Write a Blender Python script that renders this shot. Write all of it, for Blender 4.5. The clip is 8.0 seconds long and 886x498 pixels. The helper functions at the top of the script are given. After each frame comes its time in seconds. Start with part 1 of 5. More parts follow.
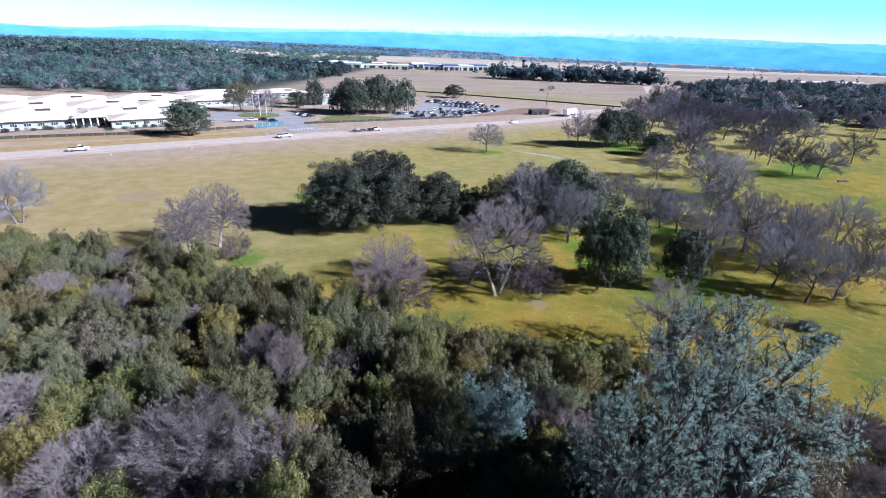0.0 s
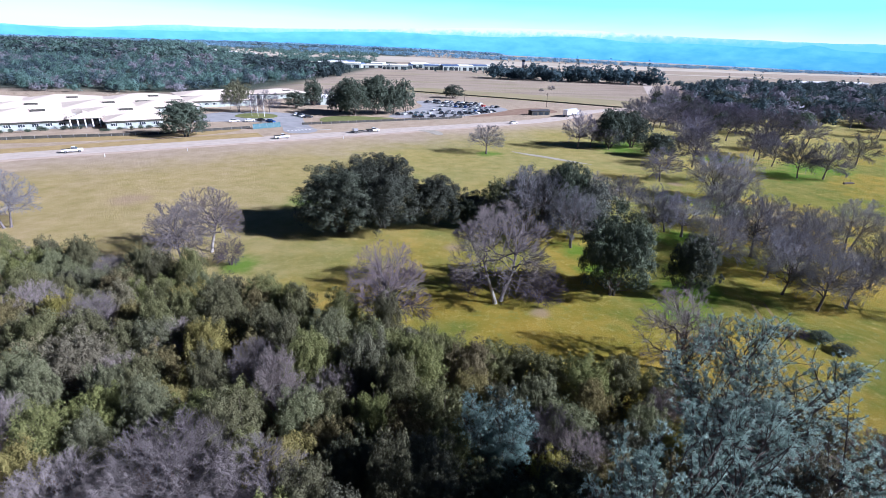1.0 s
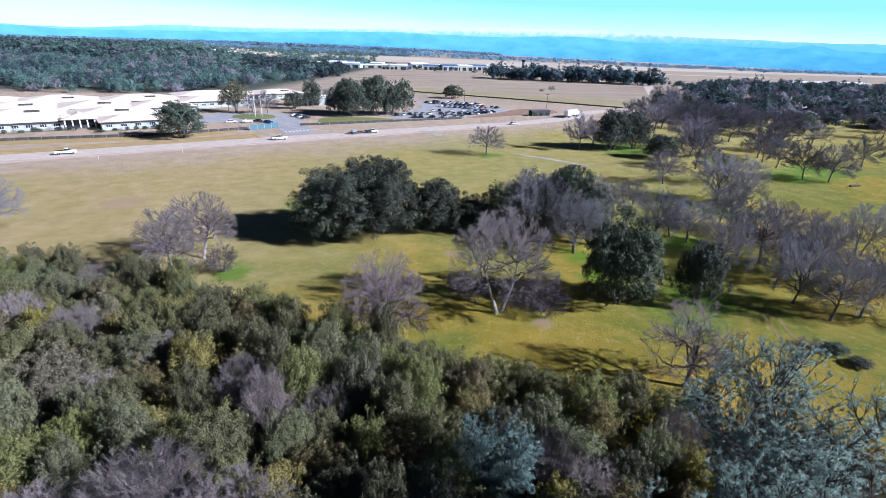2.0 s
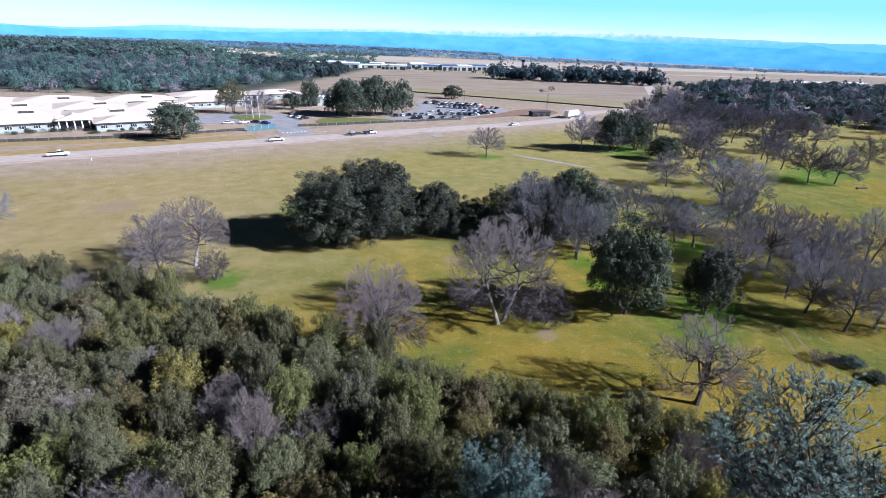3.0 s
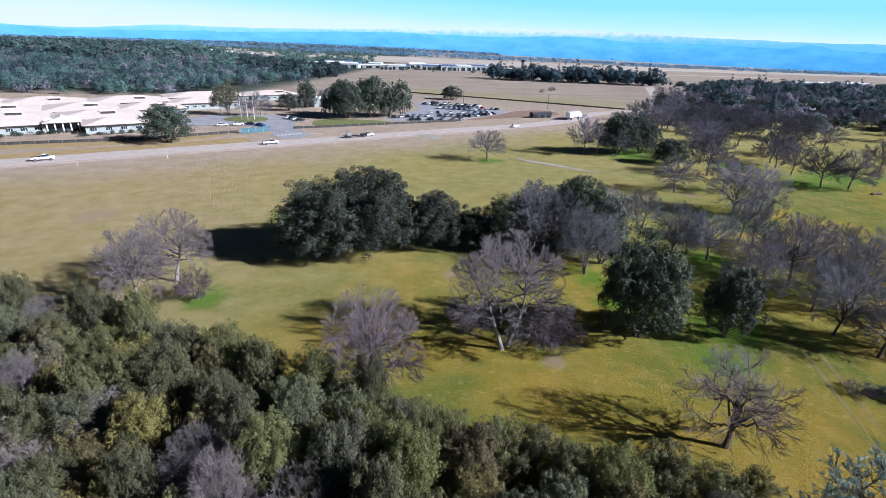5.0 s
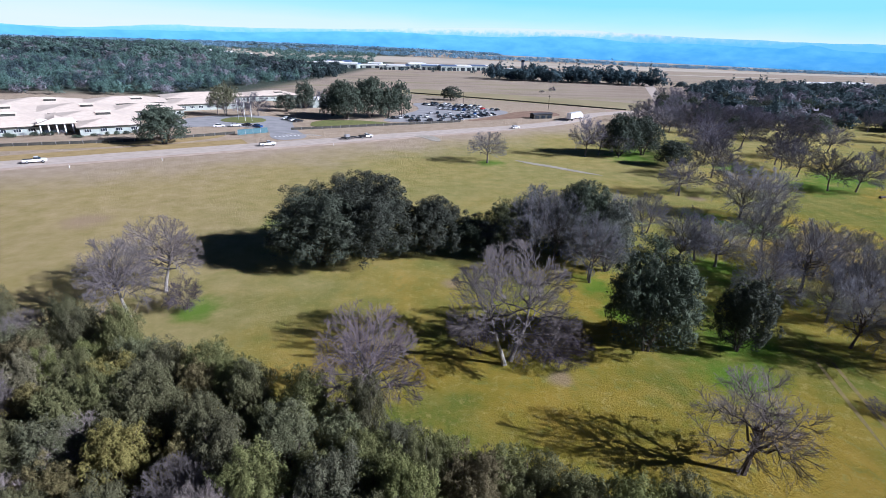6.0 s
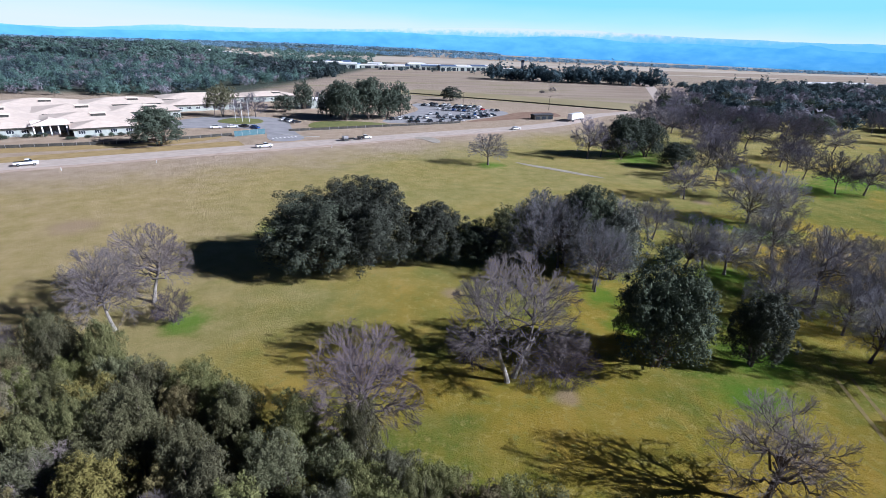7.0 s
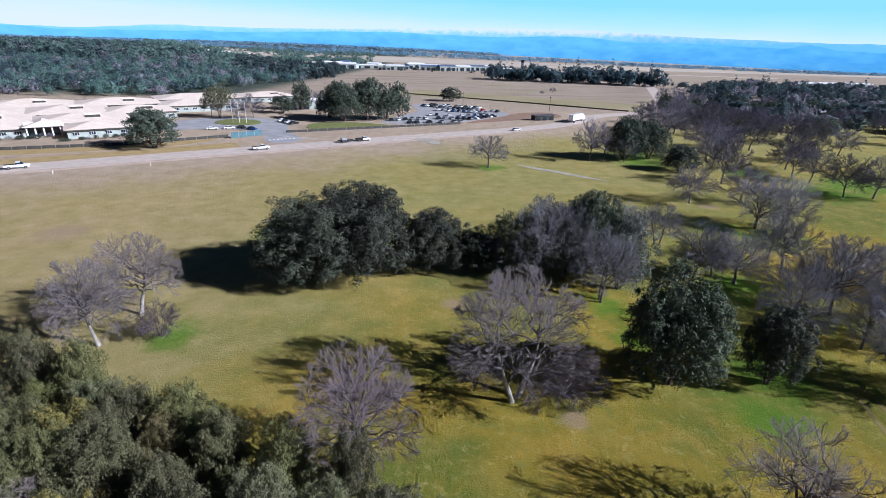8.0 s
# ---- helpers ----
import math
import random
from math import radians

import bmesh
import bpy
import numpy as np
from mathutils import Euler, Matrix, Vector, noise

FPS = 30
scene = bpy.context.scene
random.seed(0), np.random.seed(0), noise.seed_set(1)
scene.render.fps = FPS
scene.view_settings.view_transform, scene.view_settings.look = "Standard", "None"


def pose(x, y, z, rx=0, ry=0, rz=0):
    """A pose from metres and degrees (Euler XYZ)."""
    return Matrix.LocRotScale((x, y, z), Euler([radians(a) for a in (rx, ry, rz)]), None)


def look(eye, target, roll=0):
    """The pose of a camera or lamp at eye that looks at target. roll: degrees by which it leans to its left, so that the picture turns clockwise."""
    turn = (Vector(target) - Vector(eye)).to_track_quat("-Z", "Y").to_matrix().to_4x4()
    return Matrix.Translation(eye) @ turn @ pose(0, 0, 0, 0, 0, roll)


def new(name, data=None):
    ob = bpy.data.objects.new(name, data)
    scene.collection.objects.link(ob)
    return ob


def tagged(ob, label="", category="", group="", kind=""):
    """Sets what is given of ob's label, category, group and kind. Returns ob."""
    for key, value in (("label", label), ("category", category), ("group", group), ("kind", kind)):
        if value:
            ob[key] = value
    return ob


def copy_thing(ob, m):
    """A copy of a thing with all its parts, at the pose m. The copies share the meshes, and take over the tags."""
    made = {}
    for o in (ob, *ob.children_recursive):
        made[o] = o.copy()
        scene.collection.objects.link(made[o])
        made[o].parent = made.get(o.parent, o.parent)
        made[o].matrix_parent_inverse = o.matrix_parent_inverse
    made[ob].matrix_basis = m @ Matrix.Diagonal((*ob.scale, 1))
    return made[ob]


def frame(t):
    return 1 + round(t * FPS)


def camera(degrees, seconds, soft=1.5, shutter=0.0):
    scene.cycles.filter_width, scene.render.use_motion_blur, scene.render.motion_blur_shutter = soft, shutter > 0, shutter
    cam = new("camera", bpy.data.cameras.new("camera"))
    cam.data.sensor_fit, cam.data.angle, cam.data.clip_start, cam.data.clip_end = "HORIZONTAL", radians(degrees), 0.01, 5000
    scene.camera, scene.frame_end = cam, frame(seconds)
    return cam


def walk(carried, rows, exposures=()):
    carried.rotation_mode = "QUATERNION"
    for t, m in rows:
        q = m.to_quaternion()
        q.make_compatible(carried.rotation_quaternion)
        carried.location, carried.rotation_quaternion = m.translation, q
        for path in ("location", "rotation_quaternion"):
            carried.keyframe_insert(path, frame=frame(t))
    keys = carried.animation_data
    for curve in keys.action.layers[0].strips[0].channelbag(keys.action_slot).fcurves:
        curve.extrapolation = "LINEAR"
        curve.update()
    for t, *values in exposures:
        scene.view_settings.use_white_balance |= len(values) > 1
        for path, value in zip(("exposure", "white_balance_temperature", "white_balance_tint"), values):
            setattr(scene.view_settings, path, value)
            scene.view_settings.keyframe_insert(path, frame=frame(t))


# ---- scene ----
cam = camera(86.0, 8.0, soft=0.8)

# A level, steady flight straight ahead: seconds, eye, heading to the left in degrees.
PATH = [
    (0.0, (0.28, 1.28, 31.92), 0.17),
    (1.0, (0.34, 3.80, 31.93), 0.12),
    (2.0, (0.38, 6.38, 31.96), 0.08),
    (3.0, (0.40, 9.04, 32.01), 0.03),
    (4.0, (0.40, 11.76, 32.07), -0.02),
    (5.0, (0.37, 14.55, 32.15), -0.07),
    (6.0, (0.33, 17.41, 32.24), -0.11),
    (7.0, (0.26, 20.34, 32.35), -0.16),
    (8.0, (0.17, 23.35, 32.47), -0.21),
]
DIP, ROLL = radians(22.41), 1.55


def aim(eye, yaw):
    a = radians(yaw)
    return (eye[0] - math.sin(a) * math.cos(DIP), eye[1] + math.cos(a) * math.cos(DIP), eye[2] - math.sin(DIP))


walk(cam, [(t, look(eye, aim(eye, yaw), ROLL)) for t, eye, yaw in PATH],
     [(0.0, 1.28, 5000, 21), (3.0, 1.12, 5050, 19), (8.0, 0.88, 5130, 18)])

# ---- light ----
SUN_ELEVATION, SUN_AZIMUTH = 27.0, 104.0      # degrees; azimuth clockwise from +y
world = bpy.data.worlds.new("world")
scene.world = world
world.use_nodes = True
wn = world.node_tree
sky = wn.nodes.new("ShaderNodeTexSky")
sky.sky_type = "NISHITA"
sky.sun_disc = False
sky.sun_elevation = radians(SUN_ELEVATION)
sky.sun_rotation = radians(SUN_AZIMUTH)
sky.air_density, sky.dust_density, sky.ozone_density = 0.11, 0.0, 3.0
wn.links.new(sky.outputs[0], wn.nodes["Background"].inputs[0])
wn.nodes["Background"].inputs[1].default_value = 0.05

sun = new("sun", bpy.data.lights.new("sun", "SUN"))
sun.data.energy, sun.data.angle, sun.data.color = 5.0, radians(0.5), (1.0, 0.94, 0.84)
_a, _e = radians(SUN_AZIMUTH), radians(SUN_ELEVATION)
sun.matrix_world = look((0, 0, 0), (-math.sin(_a) * math.cos(_e), -math.cos(_a) * math.cos(_e), -math.sin(_e)))


# ---- materials ----
def nodes_of(name, rough=0.8, metal=0.0, spec=0.3):
    m = bpy.data.materials.new(name)
    m.use_nodes = True
    t = m.node_tree
    b = t.nodes["Principled BSDF"]
    b.inputs["Roughness"].default_value = rough
    b.inputs["Metallic"].default_value = metal
    b.inputs["Specular IOR Level"].default_value = spec
    return m, t, b


def noise_node(t, scale, detail=4.0, rough=0.55, coord="Object", stretch=None):
    c = t.nodes.new("ShaderNodeTexCoord")
    n = t.nodes.new("ShaderNodeTexNoise")
    n.inputs["Scale"].default_value, n.inputs["Detail"].default_value, n.inputs["Roughness"].default_value = scale, detail, rough
    if stretch:
        mp = t.nodes.new("ShaderNodeMapping")
        mp.inputs["Scale"].default_value = stretch
        t.links.new(c.outputs[coord], mp.inputs[0])
        t.links.new(mp.outputs[0], n.inputs["Vector"])
    else:
        t.links.new(c.outputs[coord], n.inputs["Vector"])
    return n.outputs["Fac"]


def ramp(t, fac, stops):
    r = t.nodes.new("ShaderNodeValToRGB")
    while len(r.color_ramp.elements) < len(stops):
        r.color_ramp.elements.new(0.5)
    for e, (p, c) in zip(r.color_ramp.elements, stops):
        e.position, e.color = p, (*c, 1)
    t.links.new(fac, r.inputs[0])
    return r.outputs[0]


def mixed(t, fac, a, b, mode="MIX"):
    n = t.nodes.new("ShaderNodeMix")
    n.data_type, n.blend_type = "RGBA", mode
    for sock, v in ((n.inputs[0], fac), (n.inputs[6], a), (n.inputs[7], b)):
        if isinstance(v, (int, float)):
            sock.default_value = v
        elif isinstance(v, tuple):
            sock.default_value = (*v, 1)
        else:
            t.links.new(v, sock)
    return n.outputs[2]


def bumped(t, b, fac, strength, dist):
    n = t.nodes.new("ShaderNodeBump")
    n.inputs["Strength"].default_value, n.inputs["Distance"].default_value = strength, dist
    t.links.new(fac, n.inputs["Height"])
    t.links.new(n.outputs[0], b.inputs["Normal"])


def plain(name, c1, c2, scale=2.0, rough=0.8, metal=0.0, spec=0.3, bump=0.0):
    """A surface that drifts between two colours, with a finer grain."""
    m, t, b = nodes_of(name, rough, metal, spec)
    f = noise_node(t, scale, 6)
    t.links.new(ramp(t, f, ((0.3, c1), (0.7, c2))), b.inputs["Base Color"])
    if bump:
        bumped(t, b, noise_node(t, scale * 6, 3), bump, 0.05)
    return m


def leafy(name, dark, mid, light, rough=0.75, shine_through=0.2):
    """Leaves: each leaf and each tree takes its own shade."""
    m, t, b = nodes_of(name, rough, 0, 0.12)
    g = t.nodes.new("ShaderNodeNewGeometry")
    o = t.nodes.new("ShaderNodeObjectInfo")
    c = ramp(t, g.outputs["Random Per Island"], ((0.0, dark), (0.55, mid), (1.0, light)))
    f = noise_node(t, 0.55, 3)
    c = mixed(t, f, c, mid)
    v = t.nodes.new("ShaderNodeHueSaturation")
    for sock, lo, hi in (("Value", 0.72, 1.3), ("Hue", 0.485, 0.515), ("Saturation", 0.8, 1.15)):
        r = t.nodes.new("ShaderNodeMapRange")
        r.inputs["To Min"].default_value, r.inputs["To Max"].default_value = lo, hi
        t.links.new(o.outputs["Random"], r.inputs["Value"])
        t.links.new(r.outputs[0], v.inputs[sock])
    t.links.new(c, v.inputs["Color"])
    t.links.new(v.outputs[0], b.inputs["Base Color"])
    if shine_through:
        tr = t.nodes.new("ShaderNodeBsdfTranslucent")
        mx = t.nodes.new("ShaderNodeMixShader")
        mx.inputs[0].default_value = shine_through
        t.links.new(v.outputs[0], tr.inputs["Color"])
        t.links.new(b.outputs[0], mx.inputs[1])
        t.links.new(tr.outputs[0], mx.inputs[2])
        t.links.new(mx.outputs[0], t.nodes["Material Output"].inputs["Surface"])
    return m


def bark(name, c1, c2, upper=None):
    """Furrowed bark; with upper, the pale trunk, partly sunlight put into the colour, goes over into grey limbs higher
    up.
    """
    m, t, b = nodes_of(name, 0.9, 0, 0.15)
    f = noise_node(t, 3.0, 6, 0.7, stretch=(3, 3, 0.7))
    o = t.nodes.new("ShaderNodeObjectInfo")
    c = ramp(t, f, ((0.3, c1), (0.7, c2)))
    if upper:
        co = t.nodes.new("ShaderNodeTexCoord")
        sep = t.nodes.new("ShaderNodeSeparateXYZ")
        t.links.new(co.outputs["Object"], sep.inputs[0])
        r = t.nodes.new("ShaderNodeMapRange")
        r.inputs["From Min"].default_value, r.inputs["From Max"].default_value = 1.6, 3.6
        t.links.new(sep.outputs["Z"], r.inputs["Value"])
        c = mixed(t, r.outputs[0], c, upper)
    c = mixed(t, o.outputs["Random"], c, mixed(t, 0.35, c, (0.12, 0.10, 0.09)))
    t.links.new(c, b.inputs["Base Color"])
    bumped(t, b, f, 0.6, 0.05)
    return m


LEAF_DARK = leafy("live_oak_leaves", (0.068, 0.068, 0.026), (0.132, 0.132, 0.055), (0.232, 0.226, 0.106))
LEAF_OAK = leafy("big_oak_leaves", (0.034, 0.040, 0.026), (0.062, 0.072, 0.048), (0.120, 0.132, 0.094), 0.75, 0.08)
# LEAF_OAK made a little paler, as if seen through haze
FAR_OAK = leafy("hazed_oak_leaves", (0.050, 0.066, 0.046), (0.080, 0.100, 0.072), (0.130, 0.152, 0.114), 0.75, 0.25)
# dark evergreen leaves with blue distance haze mixed into the colour
FAR_DARK = leafy("hazed_dark_leaves", (0.044, 0.069, 0.077), (0.061, 0.090, 0.098), (0.078, 0.111, 0.117), 0.75, 0.4)
LEAF_OLIVE = leafy("olive_leaves", (0.103, 0.089, 0.030), (0.173, 0.148, 0.053), (0.273, 0.233, 0.092))
LEAF_GREY = leafy("grey_green_leaves", (0.077, 0.079, 0.042), (0.131, 0.132, 0.074), (0.198, 0.200, 0.118))
LEAF_HAZY = leafy("thin_grey_leaves", (0.070, 0.076, 0.060), (0.115, 0.122, 0.100), (0.175, 0.180, 0.152))
LEAF_GOLD = leafy("yellowing_leaves", (0.125, 0.112, 0.060), (0.195, 0.178, 0.100), (0.285, 0.258, 0.155))
NEEDLES = leafy("pine_needles", (0.161, 0.236, 0.198), (0.253, 0.333, 0.282), (0.368, 0.448, 0.380), 0.6, 0.4)
NEEDLES_YOUNG = leafy("young_pine_needles", (0.228, 0.388, 0.350), (0.348, 0.537, 0.488), (0.480, 0.675, 0.613), 0.6, 0.4)
# wood leaves, tinted blue-grey for the haze in front of them
FAR_LEAVES = leafy("hazed_wood_leaves", (0.095, 0.156, 0.134), (0.116, 0.183, 0.156), (0.138, 0.208, 0.178), 0.75, 0.4)
# the valley's thick blue haze is painted into these leaves
HAZE_BLUE = leafy("hazy_leaves", (0.165, 0.301, 0.432), (0.201, 0.345, 0.486), (0.244, 0.397, 0.540), 0.75, 0.4)
# leafless wood, its twig colour lifted by distance haze
FAR_BARE = leafy("hazed_twigs", (0.165, 0.160, 0.182), (0.205, 0.198, 0.222), (0.250, 0.240, 0.264), 0.9, 0.4)
TWIGS = leafy("bare_twigs", (0.133, 0.110, 0.104), (0.202, 0.172, 0.162), (0.295, 0.260, 0.245), 0.85, 0)
# TWIGS made bluer, with the haze of distance in the colour
TWIGS_FAR = leafy("hazed_bare_twigs", (0.164, 0.158, 0.188), (0.223, 0.214, 0.253), (0.290, 0.281, 0.326), 0.9, 0.45)
TWIGS_COOL = leafy("purple_grey_twigs", (0.152, 0.146, 0.157), (0.234, 0.228, 0.244), (0.342, 0.338, 0.357), 0.85, 0)
TWIGS_DARK = leafy("dark_thicket_twigs", (0.045, 0.036, 0.044), (0.080, 0.066, 0.078), (0.140, 0.118, 0.130), 0.85, 0)
TWIGS_WARM = leafy("russet_twigs", (0.080, 0.064, 0.066), (0.126, 0.103, 0.106), (0.188, 0.158, 0.160), 0.85, 0)
BARK_PALE = bark("pale_bark", (0.22, 0.195, 0.17), (0.44, 0.405, 0.365), (0.12, 0.104, 0.106))
BARK_DARK = bark("dark_bark", (0.055, 0.042, 0.035), (0.16, 0.13, 0.11))
BARK_GREY = bark("grey_bark", (0.085, 0.070, 0.068), (0.22, 0.19, 0.185))


GREEN_PATCHES = ((-32, 72.5, 4), (24, 83, 5), (33, 60, 6), (66, 112, 9), (15, 169, 6), (104, 148, 12), (26, 74, 5), (-30, 107, 7), (66, 183, 12), (46, 90, 6), (58, 118, 7), (120, 158, 14), (95, 170, 10), (70, 196, 14), (38, 68, 6))
BARE_PATCHES = ((13.8, 59.5, 1.8), (2.0, 82, 2.2), (-70, 105, 6), (-21, 57, 1.8), (64, 133, 3))


def ground_material():
    m, t, b = nodes_of("grassland", 0.95, 0, 0.1)
    geo = t.nodes.new("ShaderNodeNewGeometry")
    sep = t.nodes.new("ShaderNodeSeparateXYZ")
    t.links.new(geo.outputs["Position"], sep.inputs[0])

    def far(sock, lo, hi):
        r = t.nodes.new("ShaderNodeMapRange")
        r.interpolation_type = "SMOOTHSTEP"
        r.inputs["From Min"].default_value, r.inputs["From Max"].default_value = lo, hi
        t.links.new(sock, r.inputs["Value"])
        return r.outputs[0]

    def math_node(op, a, c):
        n = t.nodes.new("ShaderNodeMath")
        n.operation = op
        n.use_clamp = op != "MULTIPLY_ADD"
        for s, v in zip(n.inputs, (a, c)):
            if isinstance(v, (int, float)):
                s.default_value = v
            else:
                t.links.new(v, s)
        return n.outputs[0]

    big = noise_node(t, 0.035, 5, 0.6)
    mid = noise_node(t, 0.22, 6, 0.65)
    fine = noise_node(t, 2.3, 8, 0.8)
    green = ramp(t, big, ((0.40, (0.410, 0.270, 0.022)), (0.48, (0.275, 0.228, 0.016)), (0.55, (0.100, 0.165, 0.014))))
    gold = ramp(t, mid, ((0.32, (0.108, 0.138, 0.016)), (0.5, (0.232, 0.190, 0.024)), (0.68, (0.385, 0.275, 0.062))))
    near = mixed(t, 0.5, green, gold)
    near = mixed(t, mixed(t, 1.0, ramp(t, fine, ((0.3, (0, 0, 0)), (0.7, (1, 1, 1)))), (0.55, 0.55, 0.55), "MULTIPLY"), near, mixed(t, 0.5, near, (0.270, 0.205, 0.070)))
    # pale straw tufts strewn over the green
    tuft = ramp(t, noise_node(t, 0.9, 7, 0.78), ((0.52, (0, 0, 0)), (0.66, (0.55, 0.55, 0.55))))
    near = mixed(t, tuft, near, (0.500, 0.400, 0.150))
    moss = ramp(t, noise_node(t, 0.45, 6, 0.7), ((0.54, (0, 0, 0)), (0.68, (0.6, 0.6, 0.6))))
    near = mixed(t, moss, near, (0.105, 0.150, 0.014))
    # dry tan ground along the road and in the fields past it
    tan = ramp(t, mid, ((0.3, (0.350, 0.270, 0.185)), (0.7, (0.460, 0.365, 0.270))))
    lane = math_node("MULTIPLY_ADD", sep.outputs["X"], -0.68)
    lane.node.inputs[1].default_value = -0.68
    t.links.new(sep.outputs["Y"], lane.node.inputs[2])      # y - 0.68 x: distance across the road's line
    wander = t.nodes.new("ShaderNodeMath")
    wander.operation = "MULTIPLY_ADD"
    wander.inputs[1].default_value = 70.0
    t.links.new(big, wander.inputs[0])
    t.links.new(lane, wander.inputs[2])
    dry = far(wander.outputs[0], 205.0, 262.0)
    pale = ramp(t, mid, ((0.3, (0.255, 0.235, 0.070)), (0.7, (0.400, 0.330, 0.140))))
    near = mixed(t, far(wander.outputs[0], 85.0, 165.0), near, mixed(t, 0.78, near, pale))
    side = t.nodes.new("ShaderNodeMath")
    side.operation = "MULTIPLY"
    t.links.new(far(sep.outputs["X"], 0.0, -75.0), side.inputs[0])
    t.links.new(ramp(t, big, ((0.3, (0.35, 0.35, 0.35)), (0.6, (0.85, 0.85, 0.85)))), side.inputs[1])
    near = mixed(t, side.outputs[0], near, ramp(t, mid, ((0.3, (0.330, 0.255, 0.100)), (0.7, (0.480, 0.360, 0.205)))))
    near = mixed(t, dry, near, tan)

    def spots(under, places, colour, amount):
        """Patches of another growth round the given places: x, y, radius."""
        for x, y, r in places:
            d = t.nodes.new("ShaderNodeVectorMath")
            d.operation = "DISTANCE"
            d.inputs[1].default_value = (x, y, 0)
            t.links.new(geo.outputs["Position"], d.inputs[0])
            w = t.nodes.new("ShaderNodeMath")
            w.operation = "MULTIPLY_ADD"
            w.inputs[1].default_value = r * 1.6
            t.links.new(mid, w.inputs[0])
            t.links.new(d.outputs["Value"], w.inputs[2])
            k = t.nodes.new("ShaderNodeMath")
            k.operation = "MULTIPLY"
            k.inputs[1].default_value = amount
            t.links.new(far(w.outputs[0], r * 1.9, r * 1.0), k.inputs[0])
            under = mixed(t, k.outputs[0], under, colour)
        return under

    near = spots(near, GREEN_PATCHES, (0.095, 0.200, 0.012), 0.8)
    near = spots(near, BARE_PATCHES, (0.36, 0.255, 0.175), 0.7)
    field = ramp(t, noise_node(t, 0.012, 4, 0.6, stretch=(0.6, 2.2, 1)), ((0.3, (0.25, 0.195, 0.140)), (0.5, (0.36, 0.290, 0.225)), (0.7, (0.27, 0.235, 0.130))))
    out = mixed(t, far(sep.outputs["Y"], 300.0, 420.0), near, field)
    # darker, greener ground on the wooded rise
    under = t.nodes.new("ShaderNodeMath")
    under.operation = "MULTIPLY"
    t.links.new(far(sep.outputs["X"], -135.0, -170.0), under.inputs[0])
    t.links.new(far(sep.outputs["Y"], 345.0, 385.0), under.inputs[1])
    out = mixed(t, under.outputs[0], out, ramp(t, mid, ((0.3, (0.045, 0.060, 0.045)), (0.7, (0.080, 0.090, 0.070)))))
    # leaf litter on the floor of the wood
    edge = math_node("MULTIPLY_ADD", sep.outputs["X"], 0.30)
    edge.node.inputs[1].default_value = 0.30
    t.links.new(sep.outputs["Y"], edge.node.inputs[2])
    litter = ramp(t, mid, ((0.3, (0.055, 0.035, 0.022)), (0.7, (0.16, 0.095, 0.055))))
    w2 = t.nodes.new("ShaderNodeMath")
    w2.operation = "MULTIPLY_ADD"
    w2.inputs[1].default_value = 10.0
    t.links.new(mid, w2.inputs[0])
    t.links.new(edge, w2.inputs[2])
    out = mixed(t, far(w2.outputs[0], 44.0, 52.0), litter, out)
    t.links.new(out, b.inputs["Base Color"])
    bumped(t, b, mixed(t, 0.5, fine, noise_node(t, 4.5, 4, 0.7)), 1.0, 0.6)
    return m


GROUND = ground_material()
ROAD = plain("worn_asphalt", (0.40, 0.335, 0.28), (0.52, 0.44, 0.375), 0.35, 0.9, bump=0.2)
PAVED = plain("car_park_asphalt", (0.24, 0.235, 0.24), (0.35, 0.34, 0.34), 0.2, 0.9, bump=0.2)
CONCRETE = plain("pale_concrete", (0.45, 0.42, 0.38), (0.60, 0.57, 0.52), 0.8, 0.85)
DIRT = plain("bare_dirt", (0.19, 0.115, 0.075), (0.28, 0.185, 0.125), 0.25, 0.95, bump=0.3)
SHOULDER = plain("tan_road_shoulder", (0.36, 0.275, 0.21), (0.48, 0.38, 0.30), 0.25, 0.95, bump=0.3)
TRACK = plain("pale_gravel_track", (0.27, 0.24, 0.19), (0.40, 0.36, 0.30), 0.4, 0.95)
LAWN = plain("mown_lawn", (0.10, 0.13, 0.035), (0.20, 0.19, 0.06), 0.3, 0.95)
ROOF = plain("cream_roof", (0.60, 0.50, 0.405), (0.72, 0.61, 0.51), 0.5, 0.7, bump=0.1)
ROOF_WHITE = plain("white_metal_roof", (0.66, 0.66, 0.66), (0.80, 0.80, 0.80), 0.5, 0.5)
ROOF_BLUE = plain("blue_metal_roof", (0.06, 0.10, 0.20), (0.10, 0.16, 0.28), 0.2, 0.5)
STUCCO = plain("pale_green_stucco", (0.28, 0.31, 0.28), (0.38, 0.41, 0.37), 0.6, 0.85)
TRIM = plain("white_trim", (0.70, 0.70, 0.68), (0.80, 0.80, 0.78), 1.0, 0.6)
GLASS = plain("dark_window_glass", (0.015, 0.02, 0.028), (0.03, 0.04, 0.05), 0.5, 0.08, 0.0, 0.6)
FENCE = plain("dark_fence_cloth", (0.035, 0.035, 0.03), (0.075, 0.07, 0.06), 0.6, 0.9)
TEAL = plain("teal_screen_cloth", (0.06, 0.125, 0.145), (0.09, 0.165, 0.185), 0.8, 0.8)
STEEL = plain("grey_steel", (0.30, 0.30, 0.31), (0.42, 0.42, 0.43), 2.0, 0.45, 0.7)
RUBBER = plain("black_rubber", (0.012, 0.012, 0.012), (0.03, 0.03, 0.03), 3.0, 0.9)
ROCK = plain("grey_rock", (0.20, 0.18, 0.16), (0.34, 0.31, 0.28), 2.0, 0.9, bump=0.4)
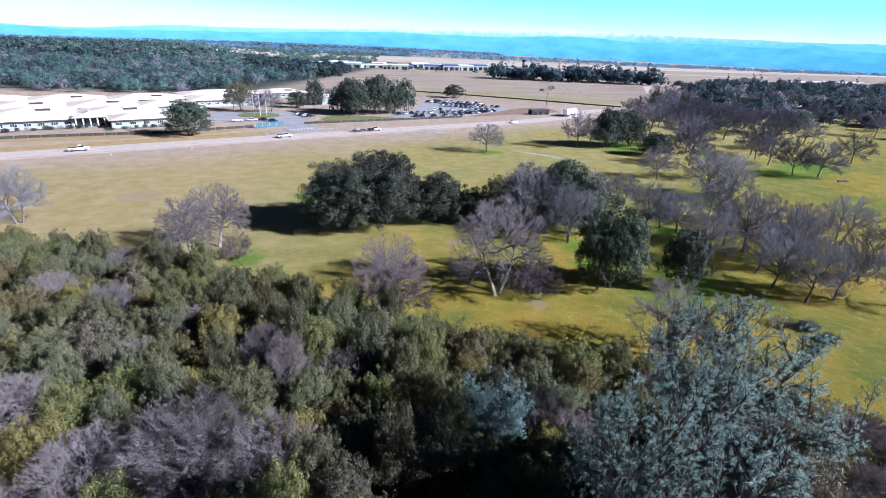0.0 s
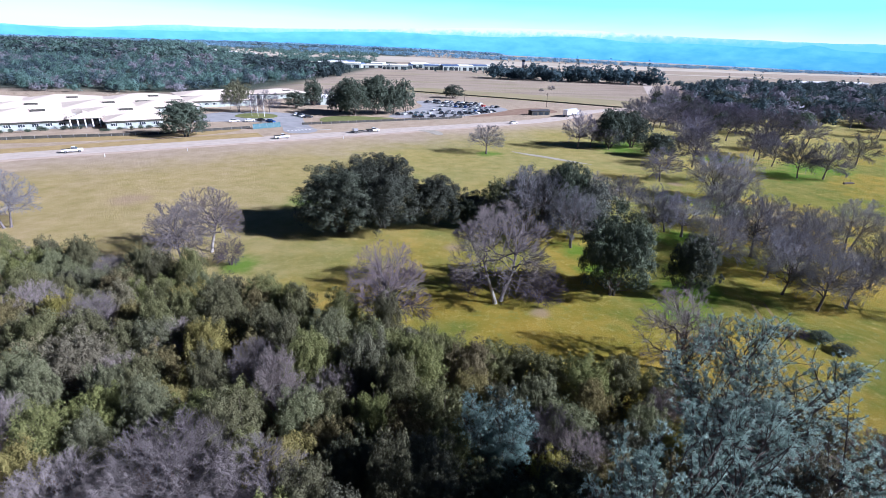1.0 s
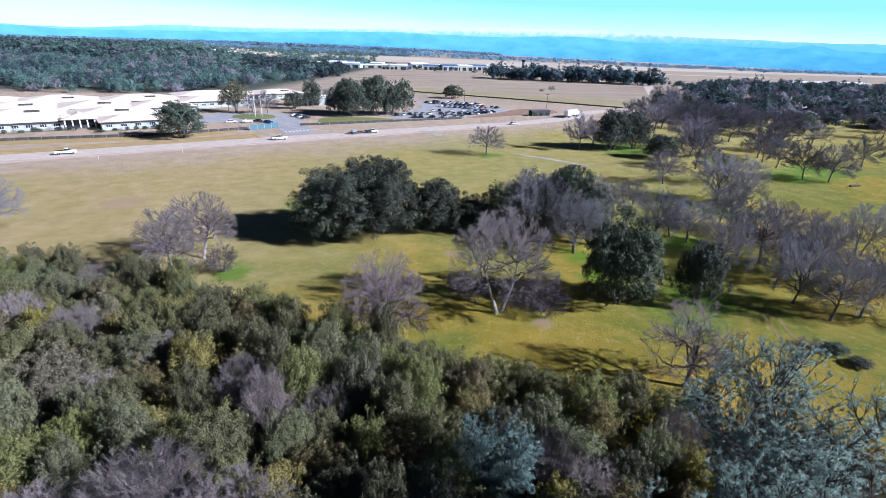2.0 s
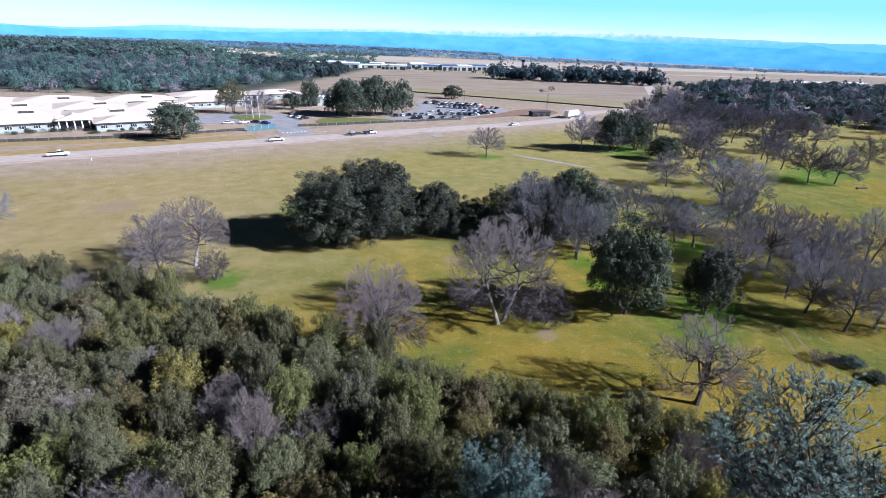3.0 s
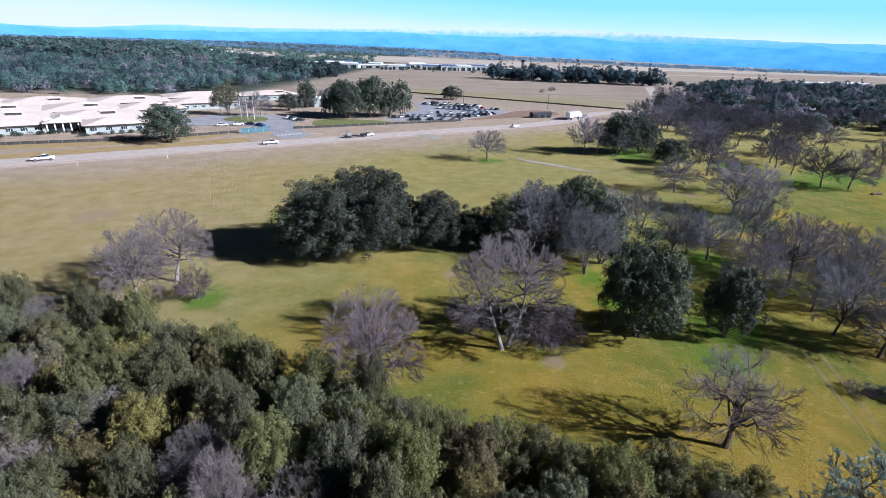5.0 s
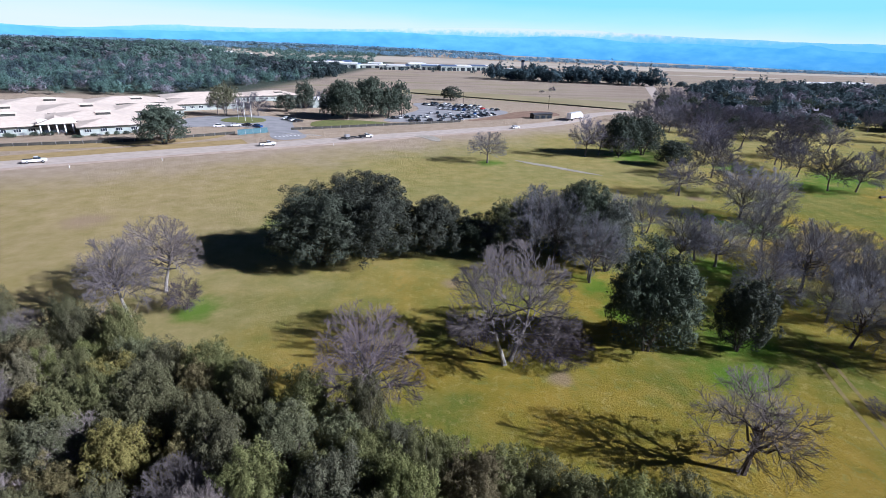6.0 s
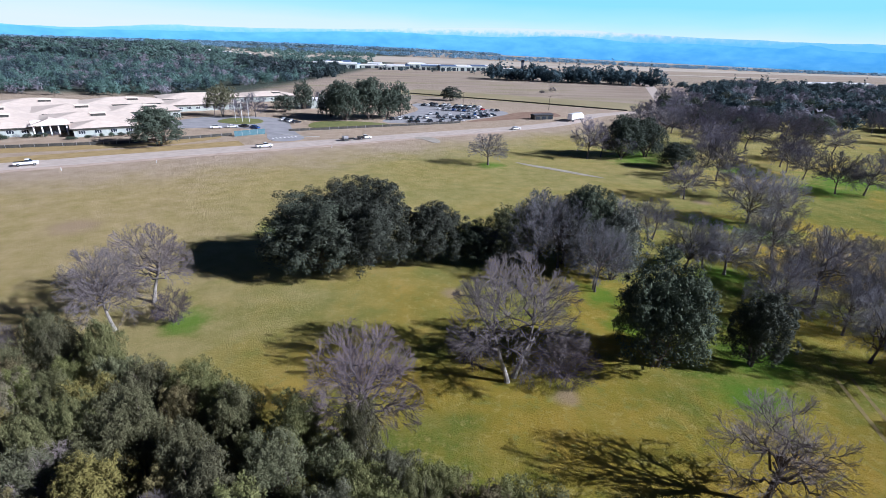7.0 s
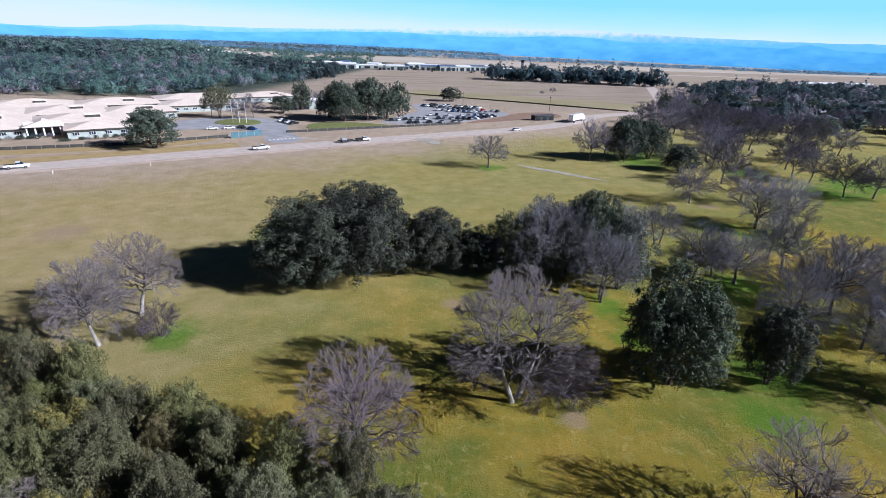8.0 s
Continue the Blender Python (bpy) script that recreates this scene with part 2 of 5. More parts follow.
PASTURE = plain("pale_dry_pasture", (0.36, 0.31, 0.235), (0.50, 0.43, 0.34), 0.004, 0.95)
STRAW = plain("gold_green_field", (0.24, 0.205, 0.10), (0.32, 0.265, 0.15), 0.02, 0.95, bump=0.1)
RUT = plain("worn_wheel_rut", (0.13, 0.105, 0.030), (0.22, 0.165, 0.060), 0.8, 0.95, bump=0.3)
VERGE = plain("straw_verge", (0.27, 0.195, 0.075), (0.39, 0.285, 0.130), 0.3, 0.95, bump=0.3)
DARK_ROOF = plain("dark_metal_roof", (0.05, 0.05, 0.055), (0.09, 0.09, 0.10), 0.5, 0.6)


# ---- building blocks ----
def mesh_of(name, verts, faces, material, smooth=False, normals=None):
    """A mesh; normals: one for each vertex, for leaves that are lit as the clump that they sit on."""
    me = bpy.data.meshes.new(name)
    me.from_pydata(verts.tolist() if isinstance(verts, np.ndarray) else verts, [], faces.tolist() if isinstance(faces, np.ndarray) else faces)
    me.materials.append(material)
    if normals is not None:
        me.polygons.foreach_set("use_smooth", [True] * len(me.polygons))
        me.normals_split_custom_set_from_vertices(normals.tolist())
    if smooth:
        me.polygons.foreach_set("use_smooth", [True] * len(me.polygons))
    me.update()
    return me


def put(name, me, parent=None, label="", m=None):
    ob = new(name, me)
    if parent:
        ob.parent = parent
    if m is not None:
        ob.matrix_basis = m
    if label:
        tagged(ob, label)
    return ob


def part(name, bm, material, parent, label="", m=None):
    me = bpy.data.meshes.new(name)
    bm.to_mesh(me)
    bm.free()
    me.materials.append(material)
    return put(name, me, parent, label, m)


def thing(name, x, y, z, label, category, group="", turn=0.0):
    ob = new(name)
    ob.empty_display_size = 0.5
    ob.matrix_basis = pose(x, y, z, 0, 0, turn)
    return tagged(ob, label, category, group)


def block(size, at, bevel=0.0, bm=None):
    """A box of that size with its middle at that place, in a new or a given bmesh."""
    own = bmesh.new()
    bmesh.ops.create_cube(own, size=1.0)
    bmesh.ops.scale(own, vec=size, verts=own.verts)
    if bevel:
        bmesh.ops.bevel(own, geom=own.edges[:], offset=bevel, segments=2, affect="EDGES")
    bmesh.ops.translate(own, vec=at, verts=own.verts)
    if bm is None:
        return own
    tmp = bpy.data.meshes.new("tmp")
    own.to_mesh(tmp)
    own.free()
    bm.from_mesh(tmp)
    bpy.data.meshes.remove(tmp)
    return bm


def smooth(a):
    a = min(1.0, max(0.0, a))
    return a * a * (3 - 2 * a)


def ground_z(x, y):
    """Flat round the flight; a low wooded rise far off on one side, a gentle fall into the valley on the other."""
    if y < 200:
        return 0.0
    q = x / y
    rise = 27.0 * smooth((y - 330) / 650) * smooth((-q - 0.25) / 0.40) * (1 - smooth((y - 1500) / 1500))
    beyond = smooth((y - 1000) / 2200) * (56.0 - 76.0 * smooth((q + 0.45) / 1.35))
    return rise + beyond


# ---- the ground ----
def ground():
    xs = np.unique(np.concatenate([np.arange(-200, 201, 8.0), np.arange(-1000, 1001, 40.0), np.arange(-4600, 4601, 200.0)]))
    ys = np.unique(np.concatenate([np.arange(-60, 320, 8.0), np.arange(320, 1200, 30.0), np.arange(1200, 4601, 100.0), np.arange(-1500, -60, 180.0)]))
    verts = [(x, y, ground_z(x, y) + 0.0) for y in ys for x in xs]
    n = len(xs)
    faces = [(j * n + i, j * n + i + 1, (j + 1) * n + i + 1, (j + 1) * n + i) for j in range(len(ys) - 1) for i in range(n - 1)]
    ob = put("ground", mesh_of("ground", verts, faces, GROUND, True))
    tagged(ob, "olive and straw-coloured winter grassland, dry tan further off", "ground", kind="structure")


ground()


def ribbon(name, material, line, width, height, label, category="road"):
    """A paved strip of that width along a line of points, a little proud of the ground."""
    pts = [Vector((x, y, 0)) for x, y in line]
    fine = []
    for a, b in zip(pts[:-1], pts[1:]):
        k = max(1, int((b - a).length / 6))
        fine += [a.lerp(b, i / k) for i in range(k)]
    fine.append(pts[-1])
    for _ in range(6):
        fine = [fine[0]] + [(fine[i - 1] + fine[i] * 2 + fine[i + 1]) / 4 for i in range(1, len(fine) - 1)] + [fine[-1]]
    rng = random.Random(len(line))
    verts, faces = [], []
    for i, p in enumerate(fine):
        d = (fine[min(i + 1, len(fine) - 1)] - fine[max(i - 1, 0)]).normalized()
        s = Vector((-d.y, d.x, 0))
        for k, w in ((-1, width), (1, width)):
            q = p + s * (k * (w / 2 + rng.uniform(-0.15, 0.15)))
            z = ground_z(q.x, q.y)
            verts.append((q.x, q.y, z + height))
            verts.append((q.x + s.x * k * 0.1, q.y + s.y * k * 0.1, z - 0.3))
    for i in range(len(fine) - 1):
        o, u = i * 4, i * 4 + 4
        faces += [(o, u, u + 2, o + 2), (o + 1, u + 1, u, o), (o + 2, u + 2, u + 3, o + 3)]
    ob = put(name, mesh_of(name, verts, faces, material))
    return tagged(ob, label, category, kind="structure")


def sheet(name, material, outline, height, label, category="pavement"):
    """A flat slab with a rounded outline given by its corners."""
    pts = [Vector((x, y, 0)) for x, y in outline]
    for _ in range(2):
        pts = [q for i, p in enumerate(pts) for q in (p.lerp(pts[(i + 1) % len(pts)], 0.25), p.lerp(pts[(i + 1) % len(pts)], 0.75))]
    n = len(pts)
    verts = [(p.x, p.y, height) for p in pts] + [(p.x, p.y, -0.3) for p in pts]
    faces = [tuple(range(n))] + [(i, i + n, (i + 1) % n + n, (i + 1) % n) for i in range(n)]
    ob = put(name, mesh_of(name, verts, faces, material))
    return tagged(ob, label, category, kind="structure")


ROAD_LINE = [(-330, 8), (-230, 76), (-128, 147), (-77, 181), (-48, 199), (-5, 228), (35, 252), (62, 273), (74, 293), (90, 318), (138, 346), (175, 420), (267, 684), (420, 1250)]
ribbon("road", ROAD, ROAD_LINE, 11.0, 0.05, "sun-bleached grey two-lane country road")
ribbon("road_shoulder", SHOULDER, [(-330, 1), (-230, 68.5), (-128, 139.5), (-77, 173.5), (-48, 191.5), (-5, 220.5), (30, 243)], 5.0, 0.025, "bare tan dirt shoulder beside the road", "shoulder")



# ---- trees ----
def tube(verts, faces, pts, radii, sides, join=None):
    """A tapered branch through the points, grown onto the vertex join; it ends in a point where the last radius is nil. Gives its rings."""
    rings = []
    for i, p in enumerate(pts):
        d = (pts[min(i + 1, len(pts) - 1)] - pts[max(i - 1, 0)])
        d = d.normalized() if d.length > 1e-6 else Vector((0, 0, 1))
        a = d.orthogonal().normalized()
        b = d.cross(a)
        if i == len(pts) - 1 and radii[i] <= 0:
            rings.append([len(verts)])
            verts.append(p.copy())
            continue
        rings.append(list(range(len(verts), len(verts) + sides)))
        for k in range(sides):
            w = 2 * math.pi * k / sides
            verts.append(p + a * (math.cos(w) * radii[i]) + b * (math.sin(w) * radii[i]))
    for r, s in zip(rings[:-1], rings[1:]):
        for k in range(sides):
            k2 = (k + 1) % sides
            if len(s) == 1:
                faces.append((r[k], r[k2], s[0]))
            else:
                faces.append((r[k], r[k2], s[k2], s[k]))
    if join is not None:
        faces.append((join, rings[0][0], rings[0][1]))
    return rings


def turned(rng, d, angle):
    """The direction d turned by that angle towards a random side."""
    a = d.orthogonal().normalized()
    a.rotate(Matrix.Rotation(rng.uniform(0, 2 * math.pi), 3, d))
    return (d * math.cos(angle) + a * math.sin(angle)).normalized()


def limb(rng, start, d, length, bend, up, steps):
    pts, d = [start.copy()], d.copy()
    for _ in range(steps):
        d = (d + Vector((rng.gauss(0, bend), rng.gauss(0, bend), rng.gauss(0, bend) + up))).normalized()
        pts.append(pts[-1] + d * (length / steps))
    return pts


def fitted(groups, height, radius):
    """Scales the vertex lists together to the nominal height and spread."""
    allv = [v for g in groups for v in g]
    top = max(v.z for v in allv)
    wide = sorted(math.hypot(v.x, v.y) for v in allv)[int(len(allv) * 0.97)]
    for v in allv:
        v.x, v.y, v.z = v.x * radius / wide, v.y * radius / wide, v.z * height / top


def to_dome(p, d, mid, a, c):
    """How far it is from p along d to the dome that bounds a crown."""
    q = Vector((p.x / a, p.y / a, (p.z - mid) / c))
    e = Vector((d.x / a, d.y / a, d.z / c))
    k, m, n = e.dot(e), q.dot(e), q.dot(q) - 1
    h = m * m - k * n
    return max(0.0, (-m + math.sqrt(h)) / k) if h > 0 else 0.0


def bow(rng, a, b, lift, steps, wild):
    """A limb that leaves a steeply, arches over and ends at b, with small kinks on the way."""
    span = (b - a).length
    c = a.lerp(b, 0.45) + Vector((0, 0, lift * span))
    pts = []
    for i in range(steps + 1):
        k = i / steps
        p = a * (1 - k) ** 2 + c * (2 * k * (1 - k)) + b * k * k
        if 0 < i:
            p = p + Vector((rng.gauss(0, wild), rng.gauss(0, wild), rng.gauss(0, wild))) * (span * 0.13)
        pts.append(p)
    return pts


def bare_meshes(seed, stems=1, limbs=13, density=1.7, twig=0.024, fork=0.24, twig_mat=None, bark_mat=None, lean=0.0, thick=0.25, wild=0.30, low=-0.42, uneven=0.10):
    """A leafless oak, 10 m high and 10 m across: limbs that arch out to the rim of a dome, with branchlets and twigs that point outwards."""
    rng = random.Random(seed)
    tv, tf, cv, cf = [], [], [], []
    foot, mid = None, 4.3 + 3 * (fork - 0.2)
    heart = Vector((0, 0, mid * 0.72))

    def outwards(p, d, angle, pull):
        o = p - heart
        return (turned(rng, d, radians(angle)) + o.normalized() * pull).normalized()

    for s in range(stems):
        a = 6.283 * s / stems + rng.uniform(-0.5, 0.5)
        base = Vector((0, 0, -0.3)) if stems == 1 else Vector((math.cos(a) * 0.35, math.sin(a) * 0.35, -0.3))
        d0 = Vector((rng.gauss(0, 0.06) - lean, rng.gauss(0, 0.06), 1)) if stems == 1 else Vector((math.cos(a) * 0.24, math.sin(a) * 0.24, 1))
        trunk = limb(rng, base, d0.normalized(), 10 * fork + 2.4, 0.07, 0.05, 7)
        r0 = thick / stems ** 0.35
        rings0 = tube(tv, tf, trunk, [r0 * (1.4 if i == 0 else 1 - 0.10 * i) for i in range(8)], 7, foot)
        foot = rings0[0][0] if foot is None else foot
        start = (10 * fork) / (10 * fork + 2.4)
        n1 = max(5, round(limbs / stems))
        for i in range(n1):
            # the rim point that this limb reaches for, spread evenly over the dome
            e = low + (0.98 - low) * ((i + rng.uniform(0.2, 0.8)) / n1)
            w = 2.39996 * i + s * 6.283 / stems + rng.uniform(-0.3, 0.3) if stems == 1 else a + (2.39996 * i + rng.uniform(-0.3, 0.3)) % 6.283 * 0.62 - 1.95
            flat = math.sqrt(max(0.0, 1 - e * e))
            reach = (1 - uneven * rng.random()) * 0.86
            rim = Vector((math.cos(w) * flat * 5 * reach, math.sin(w) * flat * 5 * reach, mid + e * reach * ((10 - mid) if e > 0 else (mid - 0.6))))
            k = start + (0.98 - start) * min(1.0, max(0.0, (e - low) / (1 - low) + rng.uniform(-0.15, 0.15)))
            j = min(6, int(k * 7))
            at = trunk[j].lerp(trunk[j + 1], k * 7 - j)
            main = bow(rng, at, rim, 0.22 * (1 - max(0, e)) * rng.uniform(0.6, 1.3), 8, wild)
            r1 = r0 * rng.uniform(0.34, 0.5)
            rings1 = tube(tv, tf, main, [r1 * (1 - 0.108 * q) for q in range(9)], 5, rings0[j][0])
            for c in range(11):
                k2 = 0.22 + 0.78 * ((c + rng.random()) / 11) ** 0.8
                j2 = min(7, int(k2 * 8))
                at2 = main[j2].lerp(main[j2 + 1], k2 * 8 - j2)
                d2 = outwards(at2, (main[j2 + 1] - main[j2]).normalized(), rng.uniform(28, 70), 0.35)
                ln2 = min(rng.uniform(1.3, 2.6), to_dome(at2, d2, mid, 5.0, 10 - mid) * 0.9 + 0.15)
                b2 = limb(rng, at2, d2, ln2, 0.2, 0.03, 4)
                r2 = max(r1 * 0.26, twig * 0.95)
                tube(tv, tf, b2, [r2, r2 * 0.85, r2 * 0.7, r2 * 0.55, r2 * 0.35], 3, rings1[j2][0])
                for q in range(6):
                    k3 = 0.15 + 0.85 * (q + rng.random()) / 6
                    j3 = min(3, int(k3 * 4))
                    at3 = b2[j3].lerp(b2[j3 + 1], k3 * 4 - j3)
                    d3 = outwards(at3, (b2[j3 + 1] - b2[j3]).normalized(), rng.uniform(20, 65), 0.35)
                    b3 = at3 + d3 * min(rng.uniform(0.6, 1.3), to_dome(at3, d3, mid, 5.0, 10 - mid) + 0.15)
                    tube(cv, cf, [at3, b3], [twig * 0.85, 0], 3)
                    for g in range(round(4.5 * density)):
                        at4 = at3.lerp(b3, rng.uniform(0.1, 1.0))
                        d4 = outwards(at4, d3, rng.uniform(18, 65), 0.25)
                        tube(cv, cf, [at4, at4 + d4 * min(rng.uniform(0.25, 0.6), to_dome(at4, d4, mid, 5.0, 10 - mid) + 0.12)], [twig * 0.62, 0], 3)
    fitted((tv, cv), 10.0, 5.0)
    return mesh_of("trunk", tv, tf, bark_mat or BARK_GREY), mesh_of("crown", cv, cf, twig_mat or TWIGS)


def leaf_cloud(rng, lobes, count, size, flat=0.42, facing=0.55, tall=0.85):
    """Pointed leaf sprays scattered through the outer part of a crown made of many overlapping lobes: (centre, radius)."""
    r = np.array([l[1] for l in lobes])
    c = np.array([tuple(l[0]) for l in lobes])
    pick = rng.choice(len(lobes), count, p=r ** 2 / (r ** 2).sum())
    d = rng.normal(size=(count, 3))
    d[:, 2] = np.where(rng.random(count) < 0.65, np.abs(d[:, 2]), d[:, 2])
    d /= np.linalg.norm(d, axis=1)[:, None]
    depth = 1.0 - 0.55 * rng.random(count) ** 2.2
    wob = 1 + 0.16 * np.sin(d[:, 0] * 7 + pick) * np.cos(d[:, 1] * 6 + 2 * pick)
    p = c[pick] + d * (r[pick] * depth * wob)[:, None] * np.array([1, 1, tall])
    nrm = d + rng.normal(scale=flat, size=(count, 3))
    nrm /= np.linalg.norm(nrm, axis=1)[:, None]
    a = np.cross(nrm, rng.normal(size=(count, 3)))
    a[:, 2] += 0.7
    a -= nrm * (a * nrm).sum(axis=1)[:, None]
    a /= np.linalg.norm(a, axis=1)[:, None] + 1e-9
    b = np.cross(nrm, a)
    s = size * rng.uniform(0.6, 1.4, count)[:, None]
    v = np.stack([p - a * s + b * s * 0.36, p - a * s - b * s * 0.36, p + a * s], axis=1).reshape(-1, 3)
    f = np.arange(count * 3).reshape(-1, 3)
    soft = nrm * facing + d
    soft /= np.linalg.norm(soft, axis=1)[:, None]
    return v, f, np.repeat(soft, 3, axis=0)


def leafy_meshes(seed, count=8000, size=0.24, lobes=34, low=0.10, lobe=(1.1, 2.0), uneven=0.22, leaf=None, bark_mat=None, stems=3, clump=9, upright=1.25):
    """An evergreen, 10 m high and 10 m across: trunk with limbs, and a dense crown of leaf sprays on many lobes."""
    rng, rnp = random.Random(seed), np.random.default_rng(seed)
    tv, tf = [], []
    balls = []
    mid = 10 * (0.36 + 0.3 * low)
    for i in range(lobes):
        t = 1 - (i + 0.5) / lobes * (1.62 - low)            # sine of the lobe's height on the dome
        w = i * 2.39996 + rng.uniform(-0.25, 0.25)
        side = math.sqrt(max(0.0, 1 - t * t))
        s = rng.uniform(*lobe)
        k = 1 - uneven * rng.random()
        reach = (5.0 - s * 0.8) * k
        z = mid + t * ((10 - mid - s * 0.7) if t > 0 else (mid - 10 * low)) * (k if t > 0 else 1)
        balls.append((Vector((math.cos(w) * side * reach, math.sin(w) * side * reach, z)), s))
    for i in range(lobes // 4):
        w = rng.uniform(0, 6.28)
        q = rng.uniform(0.5, 2.4)
        balls.append((Vector((math.cos(w) * q, math.sin(w) * q, rng.uniform(3.5, 7.0))), rng.uniform(1.4, 2.2)))
    foot = None
    for s in range(stems):
        a = 6.283 * s / stems + rng.uniform(-0.5, 0.5)
        trunk = limb(rng, Vector((math.cos(a) * 0.2, math.sin(a) * 0.2, -0.3)), Vector((math.cos(a) * 0.25, math.sin(a) * 0.25, 1)).normalized(), 5.5, 0.12, 0.06, 6)
        rings = tube(tv, tf, trunk, [0.28 * (1.3 if i == 0 else 1 - 0.12 * i) / math.sqrt(stems) * 1.2 for i in range(7)], 6, foot)
        foot = rings[0][0] if foot is None else foot
        for c, r in balls[s::stems * 2]:
            j = min(5, max(1, int(c.z / 10 * 6)))
            q = trunk[j].lerp(c, 0.5) + Vector((0, 0, -0.3))
            tube(tv, tf, [trunk[j], q, c], [0.075, 0.05, 0.02], 4, rings[j][0])
    # each lobe carries many small upright clumps, so that the crown is ragged and full of dark gaps
    clumps = []
    for c, r in balls:
        for _ in range(clump):
            d = Vector((rng.gauss(0, 1), rng.gauss(0, 1), rng.gauss(0.35, 1))).normalized()
            q = c + d * (r * rng.uniform(0.55, 1.05))
            if (q - Vector((0, 0, mid))).dot(d) > -0.6:
                clumps.append((q + Vector((0, 0, rng.uniform(-0.1, 0.35) * r)), r * rng.uniform(0.24, 0.46)))
    v, f, nv = leaf_cloud(rnp, clumps, int(count * 0.86), size, 0.5, 0.8, upright)
    v2, f2, nv2 = leaf_cloud(rnp, balls, count - int(count * 0.86), size * 1.2)
    v, f, nv = np.concatenate([v, v2]), np.concatenate([f, f2 + len(v)]), np.concatenate([nv, nv2])
    v[:, 2] = np.maximum(v[:, 2], 0.05)
    v[:, 2] *= 10.0 / v[:, 2].max()
    v[:, :2] *= 5.0 / np.quantile(np.hypot(v[:, 0], v[:, 1]), 0.98)
    return mesh_of("trunk", tv, tf, bark_mat or BARK_DARK), mesh_of("crown", v, f, leaf or LEAF_OAK, normals=nv)


def pine_meshes(seed, stems=4, low=0.45, puffs=9, per_puff=16, needle=0.30, spread=0.42, squat=0.5, leaf=None):
    """A grey pine, 10 m high and 10 m across: a trunk forked into dark rising limbs, and an airy crown of small puffs of thin needles; squat: a needle's height for its breadth."""
    rng, rnp = random.Random(seed), np.random.default_rng(seed)
    tv, tf, tips = [], [], []
    mid = 10 * (low + 0.45 * (1 - low))
    wide, tall = 5.0, 10 - mid
    trunk = limb(rng, Vector((0, 0, -0.3)), Vector((0.02, 0, 1)), 10 * low + 0.6, 0.03, 0.05, 6)
    rings0 = tube(tv, tf, trunk, [0.19 * (1 - 0.07 * i) for i in range(7)], 7)
    for s in range(stems):
        a = 6.283 * s / stems + rng.uniform(-0.5, 0.5)
        lean = spread * rng.uniform(0.5, 1.2) * (0.15 if s == 0 else 1)
        at = trunk[4 + s % 3]
        d = Vector((math.cos(a) * lean * 1.6, math.sin(a) * lean * 1.6, 1)).normalized()
        st = limb(rng, at, d, max(2.5, to_dome(at, d, mid, wide, tall) * rng.uniform(0.85, 1.0)), 0.09, 0.05, 8)
        ring1 = tube(tv, tf, st, [0.10 * (1 - 0.105 * i) for i in range(9)], 5, rings0[4 + s % 3][0])
        for i in range(22):
            k = 0.14 + 0.86 * (i + rng.random()) / 22
            j = min(7, int(k * 8))
            at2 = st[j].lerp(st[j + 1], k * 8 - j)
            w = rng.uniform(0, 6.283)
            d2 = (Vector((math.cos(w), math.sin(w), rng.uniform(0.0, 0.7))) + (at2 - Vector((0, 0, mid * 0.8))).normalized() * 0.5).normalized()
            br = limb(rng, at2, d2, min(rng.uniform(1.2, 2.8), to_dome(at2, d2, mid, wide, tall) + 0.4), 0.14, 0.06, 4)
            ring2 = tube(tv, tf, br, [0.030, 0.026, 0.021, 0.016, 0.009], 3, ring1[j][0])
            for e in range(puffs):
                q = rng.uniform(0.25, 1.0) * 4
                jj = min(3, int(q))
                at3 = br[jj].lerp(br[jj + 1], q - jj)
                d3 = turned(rng, (br[4] - br[2]).normalized(), radians(rng.uniform(15, 75)))
                end = at3 + d3 * rng.uniform(0.15, 0.6)
                tube(tv, tf, [at3, end], [0.011, 0.005], 3, ring2[jj][0])
                tips.append((end, d3))
            tips.append((br[4], (br[4] - br[3]).normalized()))
    n = len(tips) * per_puff
    p = np.repeat(np.array([tuple(t[0]) for t in tips]), per_puff, axis=0)
    d = np.repeat(np.array([tuple(t[1]) for t in tips]), per_puff, axis=0) * 0.7 + rnp.normal(scale=0.62, size=(n, 3))
    d /= np.linalg.norm(d, axis=1)[:, None]
    p = p - d * rnp.uniform(0, 0.10, n)[:, None]
    a = np.cross(d, rnp.normal(size=(n, 3)))
    a /= np.linalg.norm(a, axis=1)[:, None]
    ln = needle * rnp.uniform(0.6, 1.25, n)[:, None]
    up = np.array([1, 1, squat])
    v = np.stack([p - a * 0.012 * up, p + a * 0.012 * up, p + d * ln * up], axis=1).reshape(-1, 3)
    vs = [Vector(q) for q in v]
    out = np.column_stack([p[:, 0], p[:, 1], p[:, 2] - 4.0])
    out = out / (np.linalg.norm(out, axis=1)[:, None] + 1e-6) * 0.7 + d
    out /= np.linalg.norm(out, axis=1)[:, None]
    fitted((tv, vs), 10.0, 5.0)
    return mesh_of("trunk", tv, tf, BARK_DARK), mesh_of("crown", vs, np.arange(n * 3).reshape(-1, 3), leaf or NEEDLES, normals=np.repeat(out, 3, axis=0))


